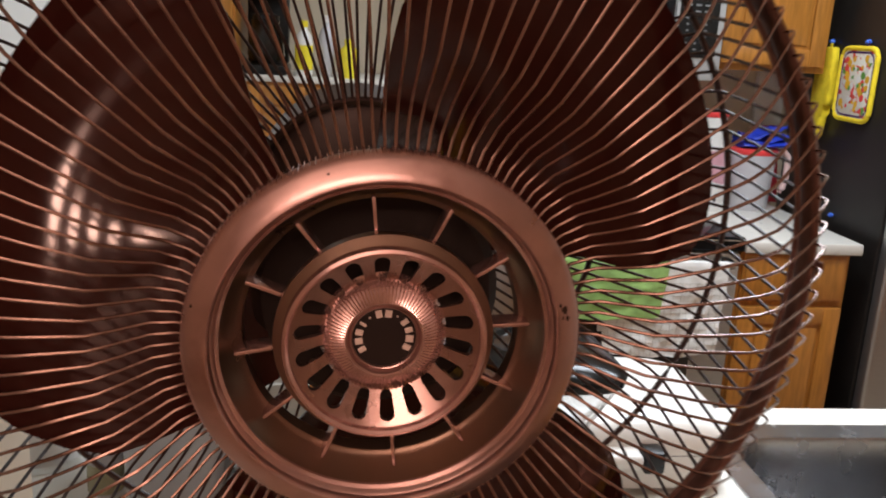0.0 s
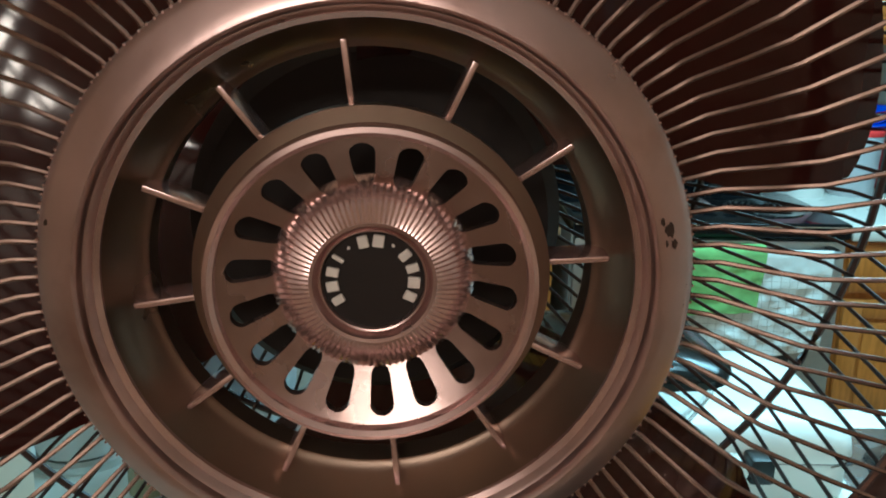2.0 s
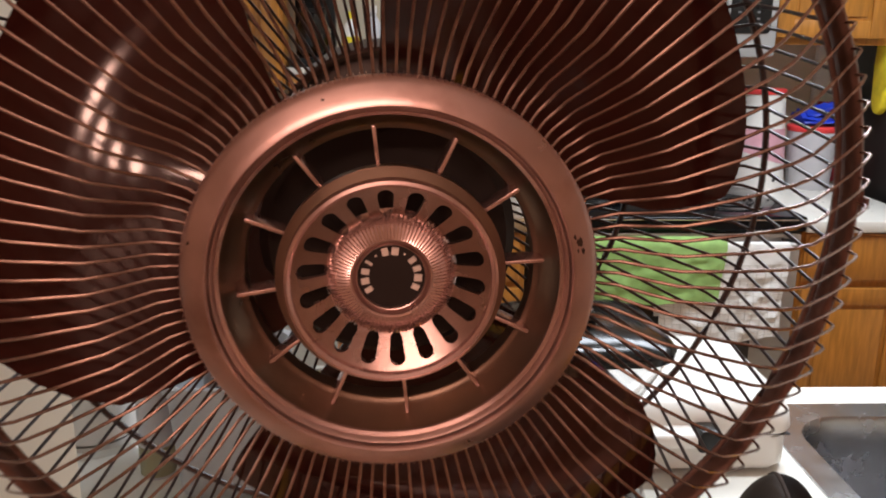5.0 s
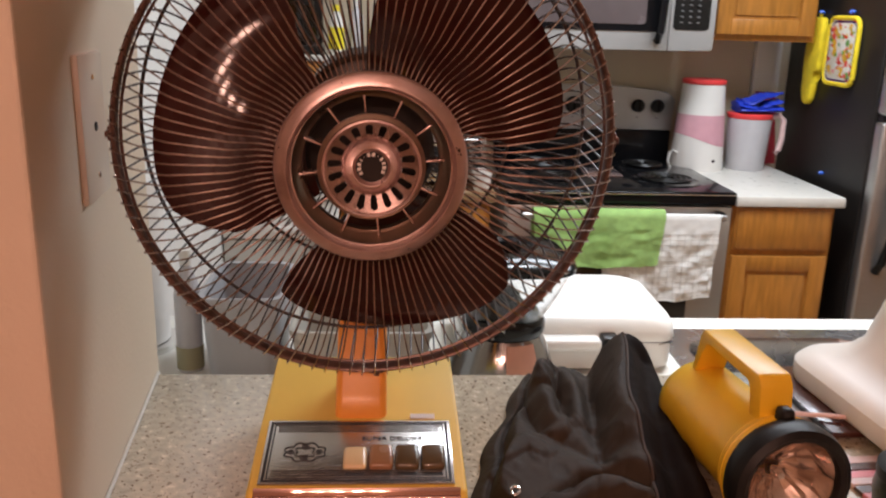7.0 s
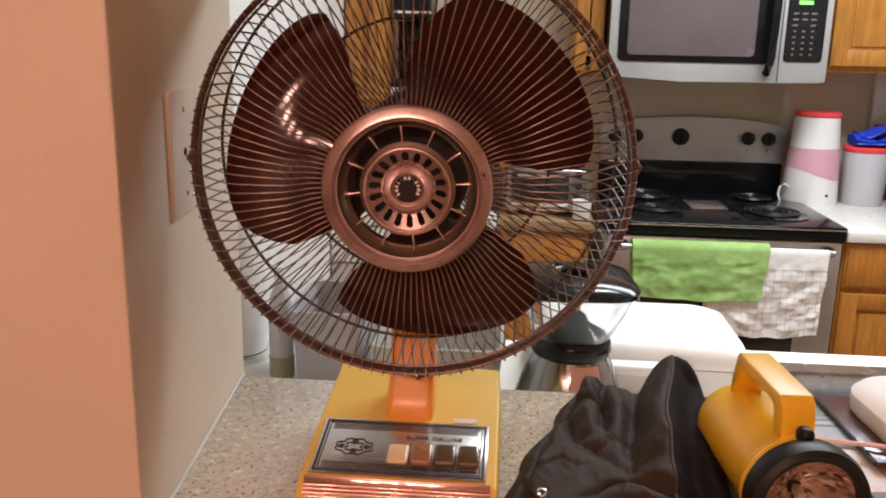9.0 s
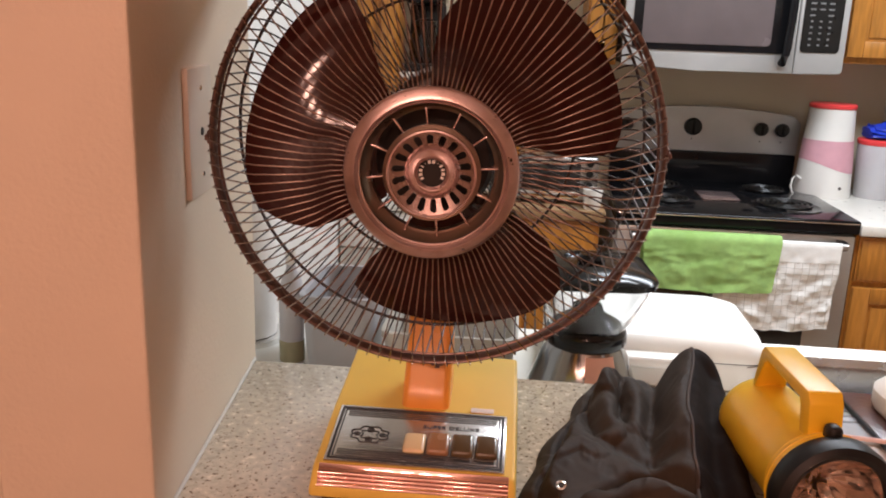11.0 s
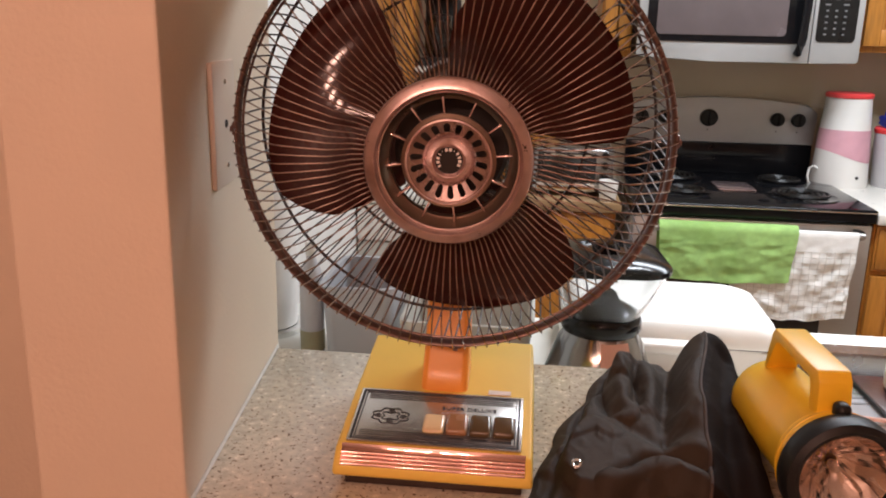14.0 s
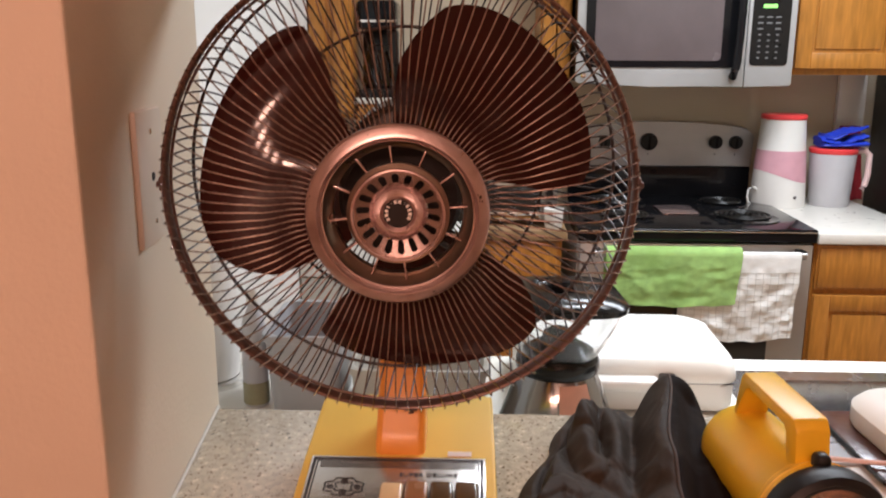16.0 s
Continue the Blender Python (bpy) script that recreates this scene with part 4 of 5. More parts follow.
def blender_jug():
    t = thing("coffee_grinder", "steel and black coffee grinder with a clear hopper on the worktop", "grinder", (0.217, 0.585, KIT), 4)
    t.scale = (1.0, 1.0, 1.075)
    def square_loft(stations, closed=False):
        bm = bmesh.new()
        rows = [[bm.verts.new((x, y, z)) for x, y in rounded(-r, r, -r, r, c, 7)] for r, c, z in stations]
        for p, q in zip(rows, rows[1:] + ([rows[0]] if closed else [])):
            for i in range(len(p)):
                j = (i + 1) % len(p)
                bm.faces.new((p[i], p[j], q[j], q[i]))
        if not closed:
            bm.faces.new(rows[0][::-1])
            bm.faces.new(rows[-1])
        return bm

    part("base", capped([(0.092, 0.0), (0.093, 0.006), (0.088, 0.030), (0.066, 0.090), (0.055, 0.108)], 64), M_BRIGHT, t, "brushed steel tapered base")
    # Warm room reflection painted on the steel cone as a copper patch.
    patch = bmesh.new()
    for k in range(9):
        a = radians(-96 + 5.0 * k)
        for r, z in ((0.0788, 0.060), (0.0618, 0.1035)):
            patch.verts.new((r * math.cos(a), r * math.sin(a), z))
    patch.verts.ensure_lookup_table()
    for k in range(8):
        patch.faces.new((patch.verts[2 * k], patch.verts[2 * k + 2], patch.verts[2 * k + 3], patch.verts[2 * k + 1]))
    part("painted_reflection", patch, M_WARM_REFLECTION, t, "copper tinted patch painted as a warm reflection on the steel")
    part("collar", capped([(0.052, 0.104), (0.060, 0.108), (0.062, 0.112), (0.062, 0.126), (0.058, 0.133), (0.050, 0.138), (0.036, 0.146), (0.026, 0.152), (0.022, 0.162), (0.014, 0.167)], 48), M_LID, t, "black plastic collar with a domed middle")
    part("hopper", square_loft([(0.053, 0.045, 0.128), (0.064, 0.044, 0.150), (0.083, 0.042, 0.196), (0.085, 0.042, 0.204), (0.082, 0.040, 0.204), (0.080, 0.040, 0.196), (0.061, 0.042, 0.151), (0.050, 0.043, 0.130)], closed=True), M_GLASS, t, "clear plastic hopper")
    lid = part("lid", square_loft([(0.086, 0.042, 0.2045), (0.090, 0.044, 0.206), (0.091, 0.045, 0.213), (0.086, 0.045, 0.219), (0.060, 0.045, 0.226), (0.045, 0.044, 0.228), (0.041, 0.040, 0.224), (0.030, 0.029, 0.223)]), M_LID, t, "black plastic lid")
    part("lid_knob", capped([(0.020, 0.219), (0.021, 0.230), (0.017, 0.236)], 24), M_BLACK, lid)
    return t


blender_jug()


def bottle(name, label, at, r, h, mat, cap, band=None):
    t = thing(name, label, "bottle", at)
    part("body", capped([(r * 0.94, 0.0), (r, 0.006), (r, h * 0.62), (r * 0.82, h * 0.74), (r * 0.40, h * 0.84), (r * 0.38, h * 0.9)], 28), mat, t)
    part("cap", capped([(r * 0.44, h * 0.88), (r * 0.46, h * 0.9), (r * 0.44, h)], 20), cap, t)
    if band:
        part("label", lathe([(r * 1.012, h * 0.12), (r * 1.012, h * 0.56)], 28), band, t)
    return t


bottle("soap_bottle", "clear soap bottle with olive liquid on the worktop", (-0.272, 0.70, KIT), 0.021, 0.20, M_FROST, M_WHITE)
part("liquid_band", lathe([(0.0215, 0.004), (0.0217, 0.040), (0.0213, 0.042)], 28), M_OLIVE, bpy.data.objects["soap_bottle"], "olive liquid in the lower part")
towel = thing("paper_towel_roll", "white paper towel roll on an upright holder", "paper towel", (-0.385, 0.80, KIT))
part("roll", capped([(0.055, 0.012), (0.056, 0.02), (0.056, 0.285), (0.055, 0.29)], 40), M_PAPER, towel)
part("stand", capped([(0.07, 0.0), (0.07, 0.010), (0.008, 0.012), (0.008, 0.32), (0.004, 0.325)], 32), M_CHROME, towel)
def open_tub(name, x0, x1, y0, y1, h, mat, label, cat):
    """A tapered open container with a rolled rim."""
    bm = bmesh.new()
    rows = [[bm.verts.new((x, y, KIT + z)) for x, y in rounded(x0 + a, x1 - a, y0 + a, y1 - a, 0.024, 6)] for a, z in ((0.016, 0.001), (0.012, 0.006), (0.004, h - 0.013), (0.000, h - 0.011), (0.000, h), (0.003, h + 0.0015), (0.008, h), (0.018, 0.012))]
    for p, q in zip(rows, rows[1:]):
        for i in range(len(p)):
            bm.faces.new((p[i], p[(i + 1) % len(p)], q[(i + 1) % len(p)], q[i]))
    bm.faces.new(rows[0][::-1])
    bm.faces.new(rows[-1])
    return solid(name, bm, mat, label, cat)


open_tub("plastic_bin", -0.243, -0.112, 0.62, 0.82, 0.145, M_BIN, "blue-grey frosted plastic bin on the worktop", "bin")
open_tub("beige_tub", -0.104, 0.116, 0.60, 0.80, 0.10, M_GREIGE, "low grey-beige plastic tub on the worktop", "tub")


# ---- along the stove wall ----
FY = 2.125   # front of the range
ST0, ST1 = 0.432, 1.205


def cabinet_door(parent, x0, x1, z0, z1, y, name="door"):
    """A framed door: rails and stiles round a recessed field."""
    w = 0.055 if z1 - z0 > 0.25 else 0.012
    bm = box(x0, x1, y, y + 0.012, z0, z1, 0.002)
    d = part(name, bm, M_OAK, parent)
    if w > 0.03:
        for a, b, c, e in ((x0, x0 + w, z0, z1), (x1 - w, x1, z0, z1), (x0 + w, x1 - w, z1 - w, z1), (x0 + w, x1 - w, z0, z0 + w)):
            part("rail" if b - a > w * 1.5 else "stile", box(a, b, y - 0.010, y - 0.0002, c, e, 0.003), M_OAK, d)
        part("field", box(x0 + w + 0.012, x1 - w - 0.012, y - 0.006, y - 0.0002, z0 + w + 0.012, z1 - w - 0.012, 0.004), M_OAK, d)
    else:
        part("face", box(x0 + 0.006, x1 - 0.006, y - 0.009, y - 0.0002, z0 + 0.006, z1 - 0.006, 0.005), M_OAK, d)
    return d


def base_cabinet(x0, x1, name, label, doors):
    t = thing(name, label, "cabinet")
    part("body", box(x0, x1, FY + 0.035, 2.825, 0.10, KIT - 0.036), M_OAK_SHADE, t)
    part("face_frame", box(x0, x1, FY + 0.022, FY + 0.0348, 0.10, KIT - 0.036), M_OAK, t)
    part("plinth", box(x0, x1, FY + 0.09, 2.8, 0.0, 0.10), M_OAK_SHADE, t)
    for a, b in doors:
        cabinet_door(t, a, b, 0.722, 0.872, FY + 0.010, "drawer")
        cabinet_door(t, a, b, 0.13, 0.705, FY + 0.010)
    return t


base_cabinet(ST1 + 0.004, 1.565, "base_cabinet", "honey oak base cabinet with a drawer beside the range", ((ST1 + 0.012, 1.553),))
base_cabinet(0.075, ST0 - 0.05, "base_cabinet", "honey oak base cabinet beside the range and dishwasher", ((0.085, 0.37),))
dw = thing("dishwasher", "white dishwasher under the worktop", "dishwasher")
part("body", box(-0.498, 0.070, FY + 0.03, 2.82, 0.0, KIT - 0.037), M_GREIGE, dw)
part("door", box(-0.494, 0.066, FY + 0.004, FY + 0.0295, 0.11, 0.74, 0.006), M_GREIGE, dw)
part("control_strip", box(-0.494, 0.066, FY - 0.002, FY + 0.0295, 0.745, KIT - 0.042, 0.006), M_WHITE, dw)
part("handle", box(-0.33, -0.09, FY - 0.014, FY - 0.0022, 0.77, 0.79, 0.004), M_WHITE, dw)
solid("worktop", box(ST1 + 0.003, 1.585, FY - 0.012, 2.825, KIT - 0.036, KIT, 0.006), M_LAM, "white laminate worktop between range and fridge", "worktop")
solid("worktop", box(-0.50, 0.070, FY - 0.012, 2.825, KIT - 0.036, KIT, 0.006), M_LAM, "white laminate worktop over the dishwasher", "worktop")
solid("wooden_worktop", box(0.074, ST0 - 0.035, FY - 0.012, 2.825, KIT - 0.036, KIT, 0.006), M_BLOCK, "tan wooden worktop over the oak cabinet", "worktop")


def kitchen_range():
    t = thing("kitchen_range", "stainless and black electric coil range with towels on its handle", "stove")
    part("body", box(ST0, ST1, FY + 0.03, 2.80, 0.04, KIT - 0.03, 0.004), M_SILVER, t)
    top = part("cooktop", box(ST0 - 0.002, ST1 + 0.002, FY - 0.012, 2.765, KIT - 0.034, KIT + 0.012, 0.008, 3), M_BLACK, t, "black enamel cooktop")
    part("edge_strip", box(ST0 + 0.004, ST1 - 0.004, FY - 0.0155, FY - 0.0115, KIT + 0.001, KIT + 0.005, 0.001), M_CHROME, top)
    for cx, cy, r in ((0.62, 2.30, 0.075), (1.02, 2.30, 0.098), (0.62, 2.585, 0.098), (1.02, 2.585, 0.075)):
        pan = lathe([(r + 0.022, KIT + 0.0125), (r + 0.018, KIT + 0.016), (r + 0.008, KIT + 0.013), (0.02, KIT + 0.0125)], 40)
        bmesh.ops.translate(pan, verts=pan.verts, vec=(cx, cy, 0))
        p = part("drip_pan", pan, M_BLACK, top, "black drip pan")
        pts = [((0.018 + (r - 0.018) * k / 140) * math.cos(k * 2 * math.pi * 4.5 / 140) + cx, (0.018 + (r - 0.018) * k / 140) * math.sin(k * 2 * math.pi * 4.5 / 140) + cy, KIT + 0.024) for k in range(141)]
        part("coil", tube(pts, 0.0042, 6), M_BLACK_P, p, "spiral heating coil")
    rest = box(0.755, 0.885, 2.36, 2.52, KIT + 0.0125, KIT + 0.018, 0.004)
    part("spoon_plate", rest, M_COPPER_B, top, "pinkish shiny plate on the cooktop")
    # backguard with a curved top
    prof = []
    for k in range(25):
        s = -1 + 2 * k / 24
        x = (ST0 + ST1) / 2 + s * (ST1 - ST0 - 0.05) / 2
        prof.append((x, 1.220 - 0.030 * s * s - 0.022 * max(0, abs(s) - 0.93) / 0.07))
    poly = prof[::-1] + [(prof[0][0] + 0.004, 1.045), (prof[-1][0] - 0.004, 1.045)]
    guard = part("backguard", prism(poly, 2.755, 2.80, "y", 0.008), M_SILVER, t, "silver curved backguard")
    part("lower_back", box(ST0 + 0.03, ST1 - 0.03, 2.762, 2.80, KIT + 0.01, 1.044, 0.003), M_BLACK, guard, "black lower back panel")
    for x in (0.515, 0.600, 0.770, 1.030, 1.108):
        big = x == 0.770
        r = 0.034 if big else 0.026
        k = capped([(r, 2.755), (r * 0.97, 2.738), (r * 0.8, 2.733)], 28, "y")
        bmesh.ops.translate(k, verts=k.verts, vec=(x, 0, 1.142))
        knob = part("knob", k, M_BLACK_P, guard, "black control knob")
        part("pointer", box(x - 0.004, x + 0.004, 2.724, 2.7325, 1.142 - r * 0.75, 1.142 + r * 0.75, 0.002), M_BLACK, knob)
        part("mark", box(x - 0.002, x + 0.002, 2.7535, 2.7548, 1.092, 1.098), M_INK, knob, smooth=False)
    door = part("oven_door", box(ST0 + 0.006, ST1 - 0.006, FY + 0.000, FY + 0.029, 0.20, KIT - 0.040, 0.006), M_STEEL, t, "stainless oven door")
    part("window", box(ST0 + 0.13, ST1 - 0.13, FY - 0.003, FY - 0.0004, 0.36, 0.70, 0.001), M_DARKGLASS, door, "dark oven window")
    hb = tube([(ST0 + 0.05, FY - 0.048, 0.850), (ST1 - 0.045, FY - 0.048, 0.850)], 0.011, 12)
    h = part("handle", hb, M_STEEL, door, "stainless bar handle")
    for x in (ST0 + 0.06, ST1 - 0.055):
        part("bracket", box(x - 0.012, x + 0.012, FY - 0.048, FY + 0.001, 0.836, 0.864, 0.004), M_BLACK_P, h)
    part("drawer_front", box(ST0 + 0.006, ST1 - 0.006, FY + 0.003, FY + 0.029, 0.05, 0.19, 0.006), M_STEEL, t)
    return t


kitchen_range()


def hung_towel(name, x0, x1, drop, mat, label, seed, sag=0.012, slant=0.0, check=False, rad=0.0150, rough_by=1.0):
    """A towel folded over the oven handle."""
    t = thing(name, label, "towel")
    hy, hz = FY - 0.048, 0.850
    NX, NV = 46, 60
    path = []
    back = drop * 0.8
    for k in range(NV + 1):
        s = k / NV * (drop + back + math.pi * rad)
        if s < drop:
            path.append((hy - rad, hz - drop + s, 1 - s / drop))
        elif s < drop + math.pi * rad:
            a = (s - drop) / rad
            path.append((hy - rad * math.cos(a), hz + rad * math.sin(a), 0))
        else:
            d = s - drop - math.pi * rad
            path.append((hy + rad, hz - d, d / back * 0.3))
    def crinkle(u, h):
        c = noise.fractal(Vector((u * 7 + seed, h * 5.5, seed * 3)), 0.8, 2.1, 4)
        return (0.010 * abs(noise.noise(Vector((u * 11 + c, h * 8 - u * 4, seed + 4)))) + 0.007 * c) * min(1, h * 4) * (1.0 if check else 0.45)

    bm = bmesh.new()
    g = []
    for i in range(NX + 1):
        u = i / NX
        row = []
        for y, z, hang in path:
            n1 = noise.noise(Vector((u * 5.5 + seed, hang * 1.6, seed)))
            n2 = noise.noise(Vector((u * 15 + seed, hang * 4, seed * 2)))
            low = -sag * math.sin(math.pi * u) * hang + slant * (1 - u) * hang + 0.012 * n1 * hang
            x = x0 + (x1 - x0) * u + 0.006 * n2 * hang - (u - 0.5) * 0.03 * hang
            front = y < hy
            row.append(bm.verts.new((x, y - rough_by * (0.012 * n1 + 0.006 * n2 + 0.004) * hang * (1 if front else 0) - crinkle(u, hang) * (1 if front else 0), z + low)))
        g.append(row)
    for i in range(NX):
        for j in range(NV):
            bm.faces.new((g[i][j], g[i + 1][j], g[i + 1][j + 1], g[i][j + 1]))
    ret = bmesh.ops.extrude_face_region(bm, geom=list(bm.faces))
    for v in ret["geom"]:
        if isinstance(v, bmesh.types.BMVert):
            v.co.y -= 0.003 if v.co.y < hy else -0.003
    o = part("cloth", bm, mat, t)
    if check:
        for i in range(2, NX, 3):
            pts = [g2 for g2 in [(x0 + (x1 - x0) * i / NX + 0.006 * noise.noise(Vector((i / NX * 15 + seed, h * 4, seed * 2))) * h - (i / NX - 0.5) * 0.03 * h,
                                  y - rough_by * (0.012 * noise.noise(Vector((i / NX * 5.5 + seed, h * 1.6, seed))) + 0.006 * noise.noise(Vector((i / NX * 15 + seed, h * 4, seed * 2))) + 0.004) * h - crinkle(i / NX, h) - 0.0030,
                                  z - sag * math.sin(math.pi * i / NX) * h + slant * (1 - i / NX) * h + 0.012 * noise.noise(Vector((i / NX * 5.5 + seed, h * 1.6, seed))) * h)
                                 for y, z, h in path[:26]]]
            part("thread", tube(pts, 0.0010, 4), M_CHECKLINE, o)
        for j in range(1, 26, 2):
            y, z, h = path[j]
            pts = []
            for i in range(0, NX + 1):
                u = i / NX
                n1 = noise.noise(Vector((u * 5.5 + seed, h * 1.6, seed)))
                n2 = noise.noise(Vector((u * 15 + seed, h * 4, seed * 2)))
                pts.append((x0 + (x1 - x0) * u + 0.006 * n2 * h - (u - 0.5) * 0.03 * h, y - rough_by * (0.012 * n1 + 0.006 * n2 + 0.004) * h - crinkle(u, h) - 0.0030, z - sag * math.sin(math.pi * u) * h + slant * (1 - u) * h + 0.012 * n1 * h))
            part("thread", tube(pts, 0.0010, 4), M_CHECKLINE, o)
    return t


hung_towel("hand_towel", 0.515, 0.950, 0.155, M_GREEN, "green terry towel folded over the oven handle", 3.1, rad=0.026, rough_by=0.7)
hung_towel("dish_towel", 0.76, 1.140, 0.275, M_CHECK, "white checked cotton dish towel over the oven handle", 7.7, check=True, rad=0.0120, rough_by=0.75)


def microwave():
    t = thing("microwave", "silver over-range microwave with a dark door window", "microwave")
    x0, x1, y, z0, z1 = 0.437, 1.183, 2.425, 1.372, 1.80
    part("body", box(x0, x1, y + 0.02, 2.825, z0 + 0.012, z1, 0.004), M_BLACK_P, t)
    xs = x1 - 0.165
    bm = prism([(x0, z0 + 0.012), (x0 + 0.012, z0 + 0.006), (x0 + 0.25, z0 - 0.004), (xs, z0 - 0.004), (xs, z1), (x0, z1)], y, y + 0.0198, "y", 0.004)
    door = part("door", bm, M_SILVER, t, "silver plastic door")
    part("door_glass", prism(rounded(x0 + 0.030, xs - 0.012, z0 + 0.062, z1 - 0.03, 0.02), y - 0.004, y - 0.0004, "y"), M_BLACK, door, "black glass field")
    part("window", prism(rounded(x0 + 0.062, xs - 0.085, z0 + 0.085, z1 - 0.07, 0.015), y - 0.0062, y - 0.0044, "y"), M_MWGLASS, door, "reflective brown-grey window")
    pts = [(xs - 0.040, y - 0.006, z0 + 0.030), (xs - 0.040, y - 0.038, z0 + 0.060), (xs - 0.036, y - 0.046, z0 + 0.17), (xs - 0.034, y - 0.046, z0 + 0.30), (xs - 0.034, y - 0.006, z0 + 0.38)]
    part("handle", tube(pts, 0.0145, 12), M_BLACK, door, "black curved handle")
    bm = prism([(xs + 0.002, z0 - 0.004), (x1 - 0.012, z0 + 0.000), (x1, z0 + 0.006), (x1, z1), (xs + 0.002, z1)], y, y + 0.0198, "y", 0.004)
    pan = part("control_panel", bm, M_SILVER, t, "silver control panel")
    part("panel_glass", prism(rounded(xs + 0.014, x1 - 0.022, z0 + 0.070, z1 - 0.03, 0.014), y - 0.003, y - 0.0004, "y"), M_BLACK_P, pan, "black key field")
    part("display", box(xs + 0.048, xs + 0.094, y - 0.0045, y - 0.0032, z0 + 0.262, z0 + 0.274), M_LED, pan, "green clock display", smooth=False)
    for r in range(8):
        for c in range(3):
            if r in (2,) and c == 1:
                continue
            wx = 0.018 if r < 3 else 0.009
            cx = xs + 0.042 + 0.030 * c
            cz = z0 + 0.232 - 0.0195 * r
            part("key", box(cx - wx / 2, cx + wx / 2, y - 0.0042, y - 0.0031, cz - 0.0028, cz + 0.0028), M_GREYTEXT, pan, smooth=False)
    bt = capped([(0.011, y - 0.004), (0.008, y - 0.008)], 16, "y")
    bmesh.ops.translate(bt, verts=bt.verts, vec=(x0 + 0.028, 0, z0 + 0.035))
    part("badge", bt, M_CHROME, door)
    return t


microwave()


def wall_cabinet(x0, x1, z0, z1, label, doors, y=2.53):
    t = thing("wall_cabinet", label, "cabinet")
    part("body", box(x0, x1, y + 0.022, 2.825, z0, z1), M_OAK, t)
    part("face_frame", box(x0, x1, y + 0.006, y + 0.0218, z0, z1, 0.002), M_OAK, t)
    for a, b in doors:
        cabinet_door(t, a, b, z0 + 0.022, z1 - 0.02, y - 0.006)
    return t


wall_cabinet(1.200, 1.600, 1.408, 2.15, "honey oak wall cabinet beside the microwave", ((1.222, 1.585),))
wall_cabinet(0.318, 0.430, 1.372, 2.15, "narrow honey oak wall cabinet next to the microwave", ((0.326, 0.424),))
wall_cabinet(0.437, 1.183, 1.81, 2.15, "honey oak wall cabinet over the microwave", ((0.45, 0.805), (0.815, 1.17)))
wall_cabinet(-0.50, -0.345, 1.255, 2.15, "honey oak wall cabinet by the side wall", ((-0.492, -0.352),), 2.42)

# small oak shelf unit that carries bottles
shelf = thing("oak_shelf_unit", "honey oak shelf box with a white top on the worktop", "shelf")
part("body", box(-0.34, 0.19, 2.45, 2.82, KIT + 0.0005, 1.302, 0.003), M_OAK, shelf)
part("top", box(-0.345, 0.195, 2.44, 2.82, 1.3022, 1.322, 0.003), M_LAM, shelf, "white top board")
for a, b in ((-0.33, -0.08), (-0.07, 0.18)):
    cabinet_door(shelf, a, b, KIT + 0.02, 1.29, 2.437)
bottle("cleaner_bottle", "white bottle with a yellow label on the shelf top", (-0.145, 2.50, 1.322), 0.028, 0.17, M_WHITE, M_YELLOWLABEL, M_YELLOWLABEL)
bottle("syrup_bottle", "frosted bottle with a white cap on the shelf top", (-0.075, 2.53, 1.322), 0.026, 0.19, M_FROST, M_WHITE)
bottle("mustard_bottle", "small yellow squeeze bottle on the shelf top", (-0.005, 2.50, 1.322), 0.032, 0.12, M_YELLOWLABEL, M_YELLOWLABEL)


def coffee_maker():
    t = thing("coffee_maker", "black coffee maker with a glass jug on the shelf top", "coffee maker", (-0.265, 2.56, 1.322))
    part("base", box(-0.07, 0.07, -0.10, 0.10, 0.0, 0.03, 0.008), M_BLACK_P, t)
    part("column", box(-0.065, 0.065, 0.035, 0.10, 0.0302, 0.24, 0.008), M_BLACK_P, t)
    part("head", box(-0.07, 0.07, -0.09, 0.10, 0.2402, 0.34, 0.014), M_BLACK, t)
    part("band", box(-0.071, 0.071, -0.0915, -0.0885, 0.262, 0.272, 0.001), M_CHROME, t)
    jug = lathe([(0.046, 0.031), (0.058, 0.06), (0.056, 0.11), (0.040, 0.15), (0.044, 0.165), (0.042, 0.165), (0.038, 0.15), (0.054, 0.11), (0.056, 0.061), (0.044, 0.034)], 36, "z", closed=True)
    bmesh.ops.translate(jug, verts=jug.verts, vec=(0, -0.028, 0))
    j = part("jug", jug, M_SMOKE, t, "smoked glass jug")
    lid = capped([(0.040, 0.166), (0.042, 0.18), (0.02, 0.186)], 28)
    bmesh.ops.translate(lid, verts=lid.verts, vec=(0, -0.028, 0))
    part("lid", lid, M_BLACK_P, j)
    return t


coffee_maker()


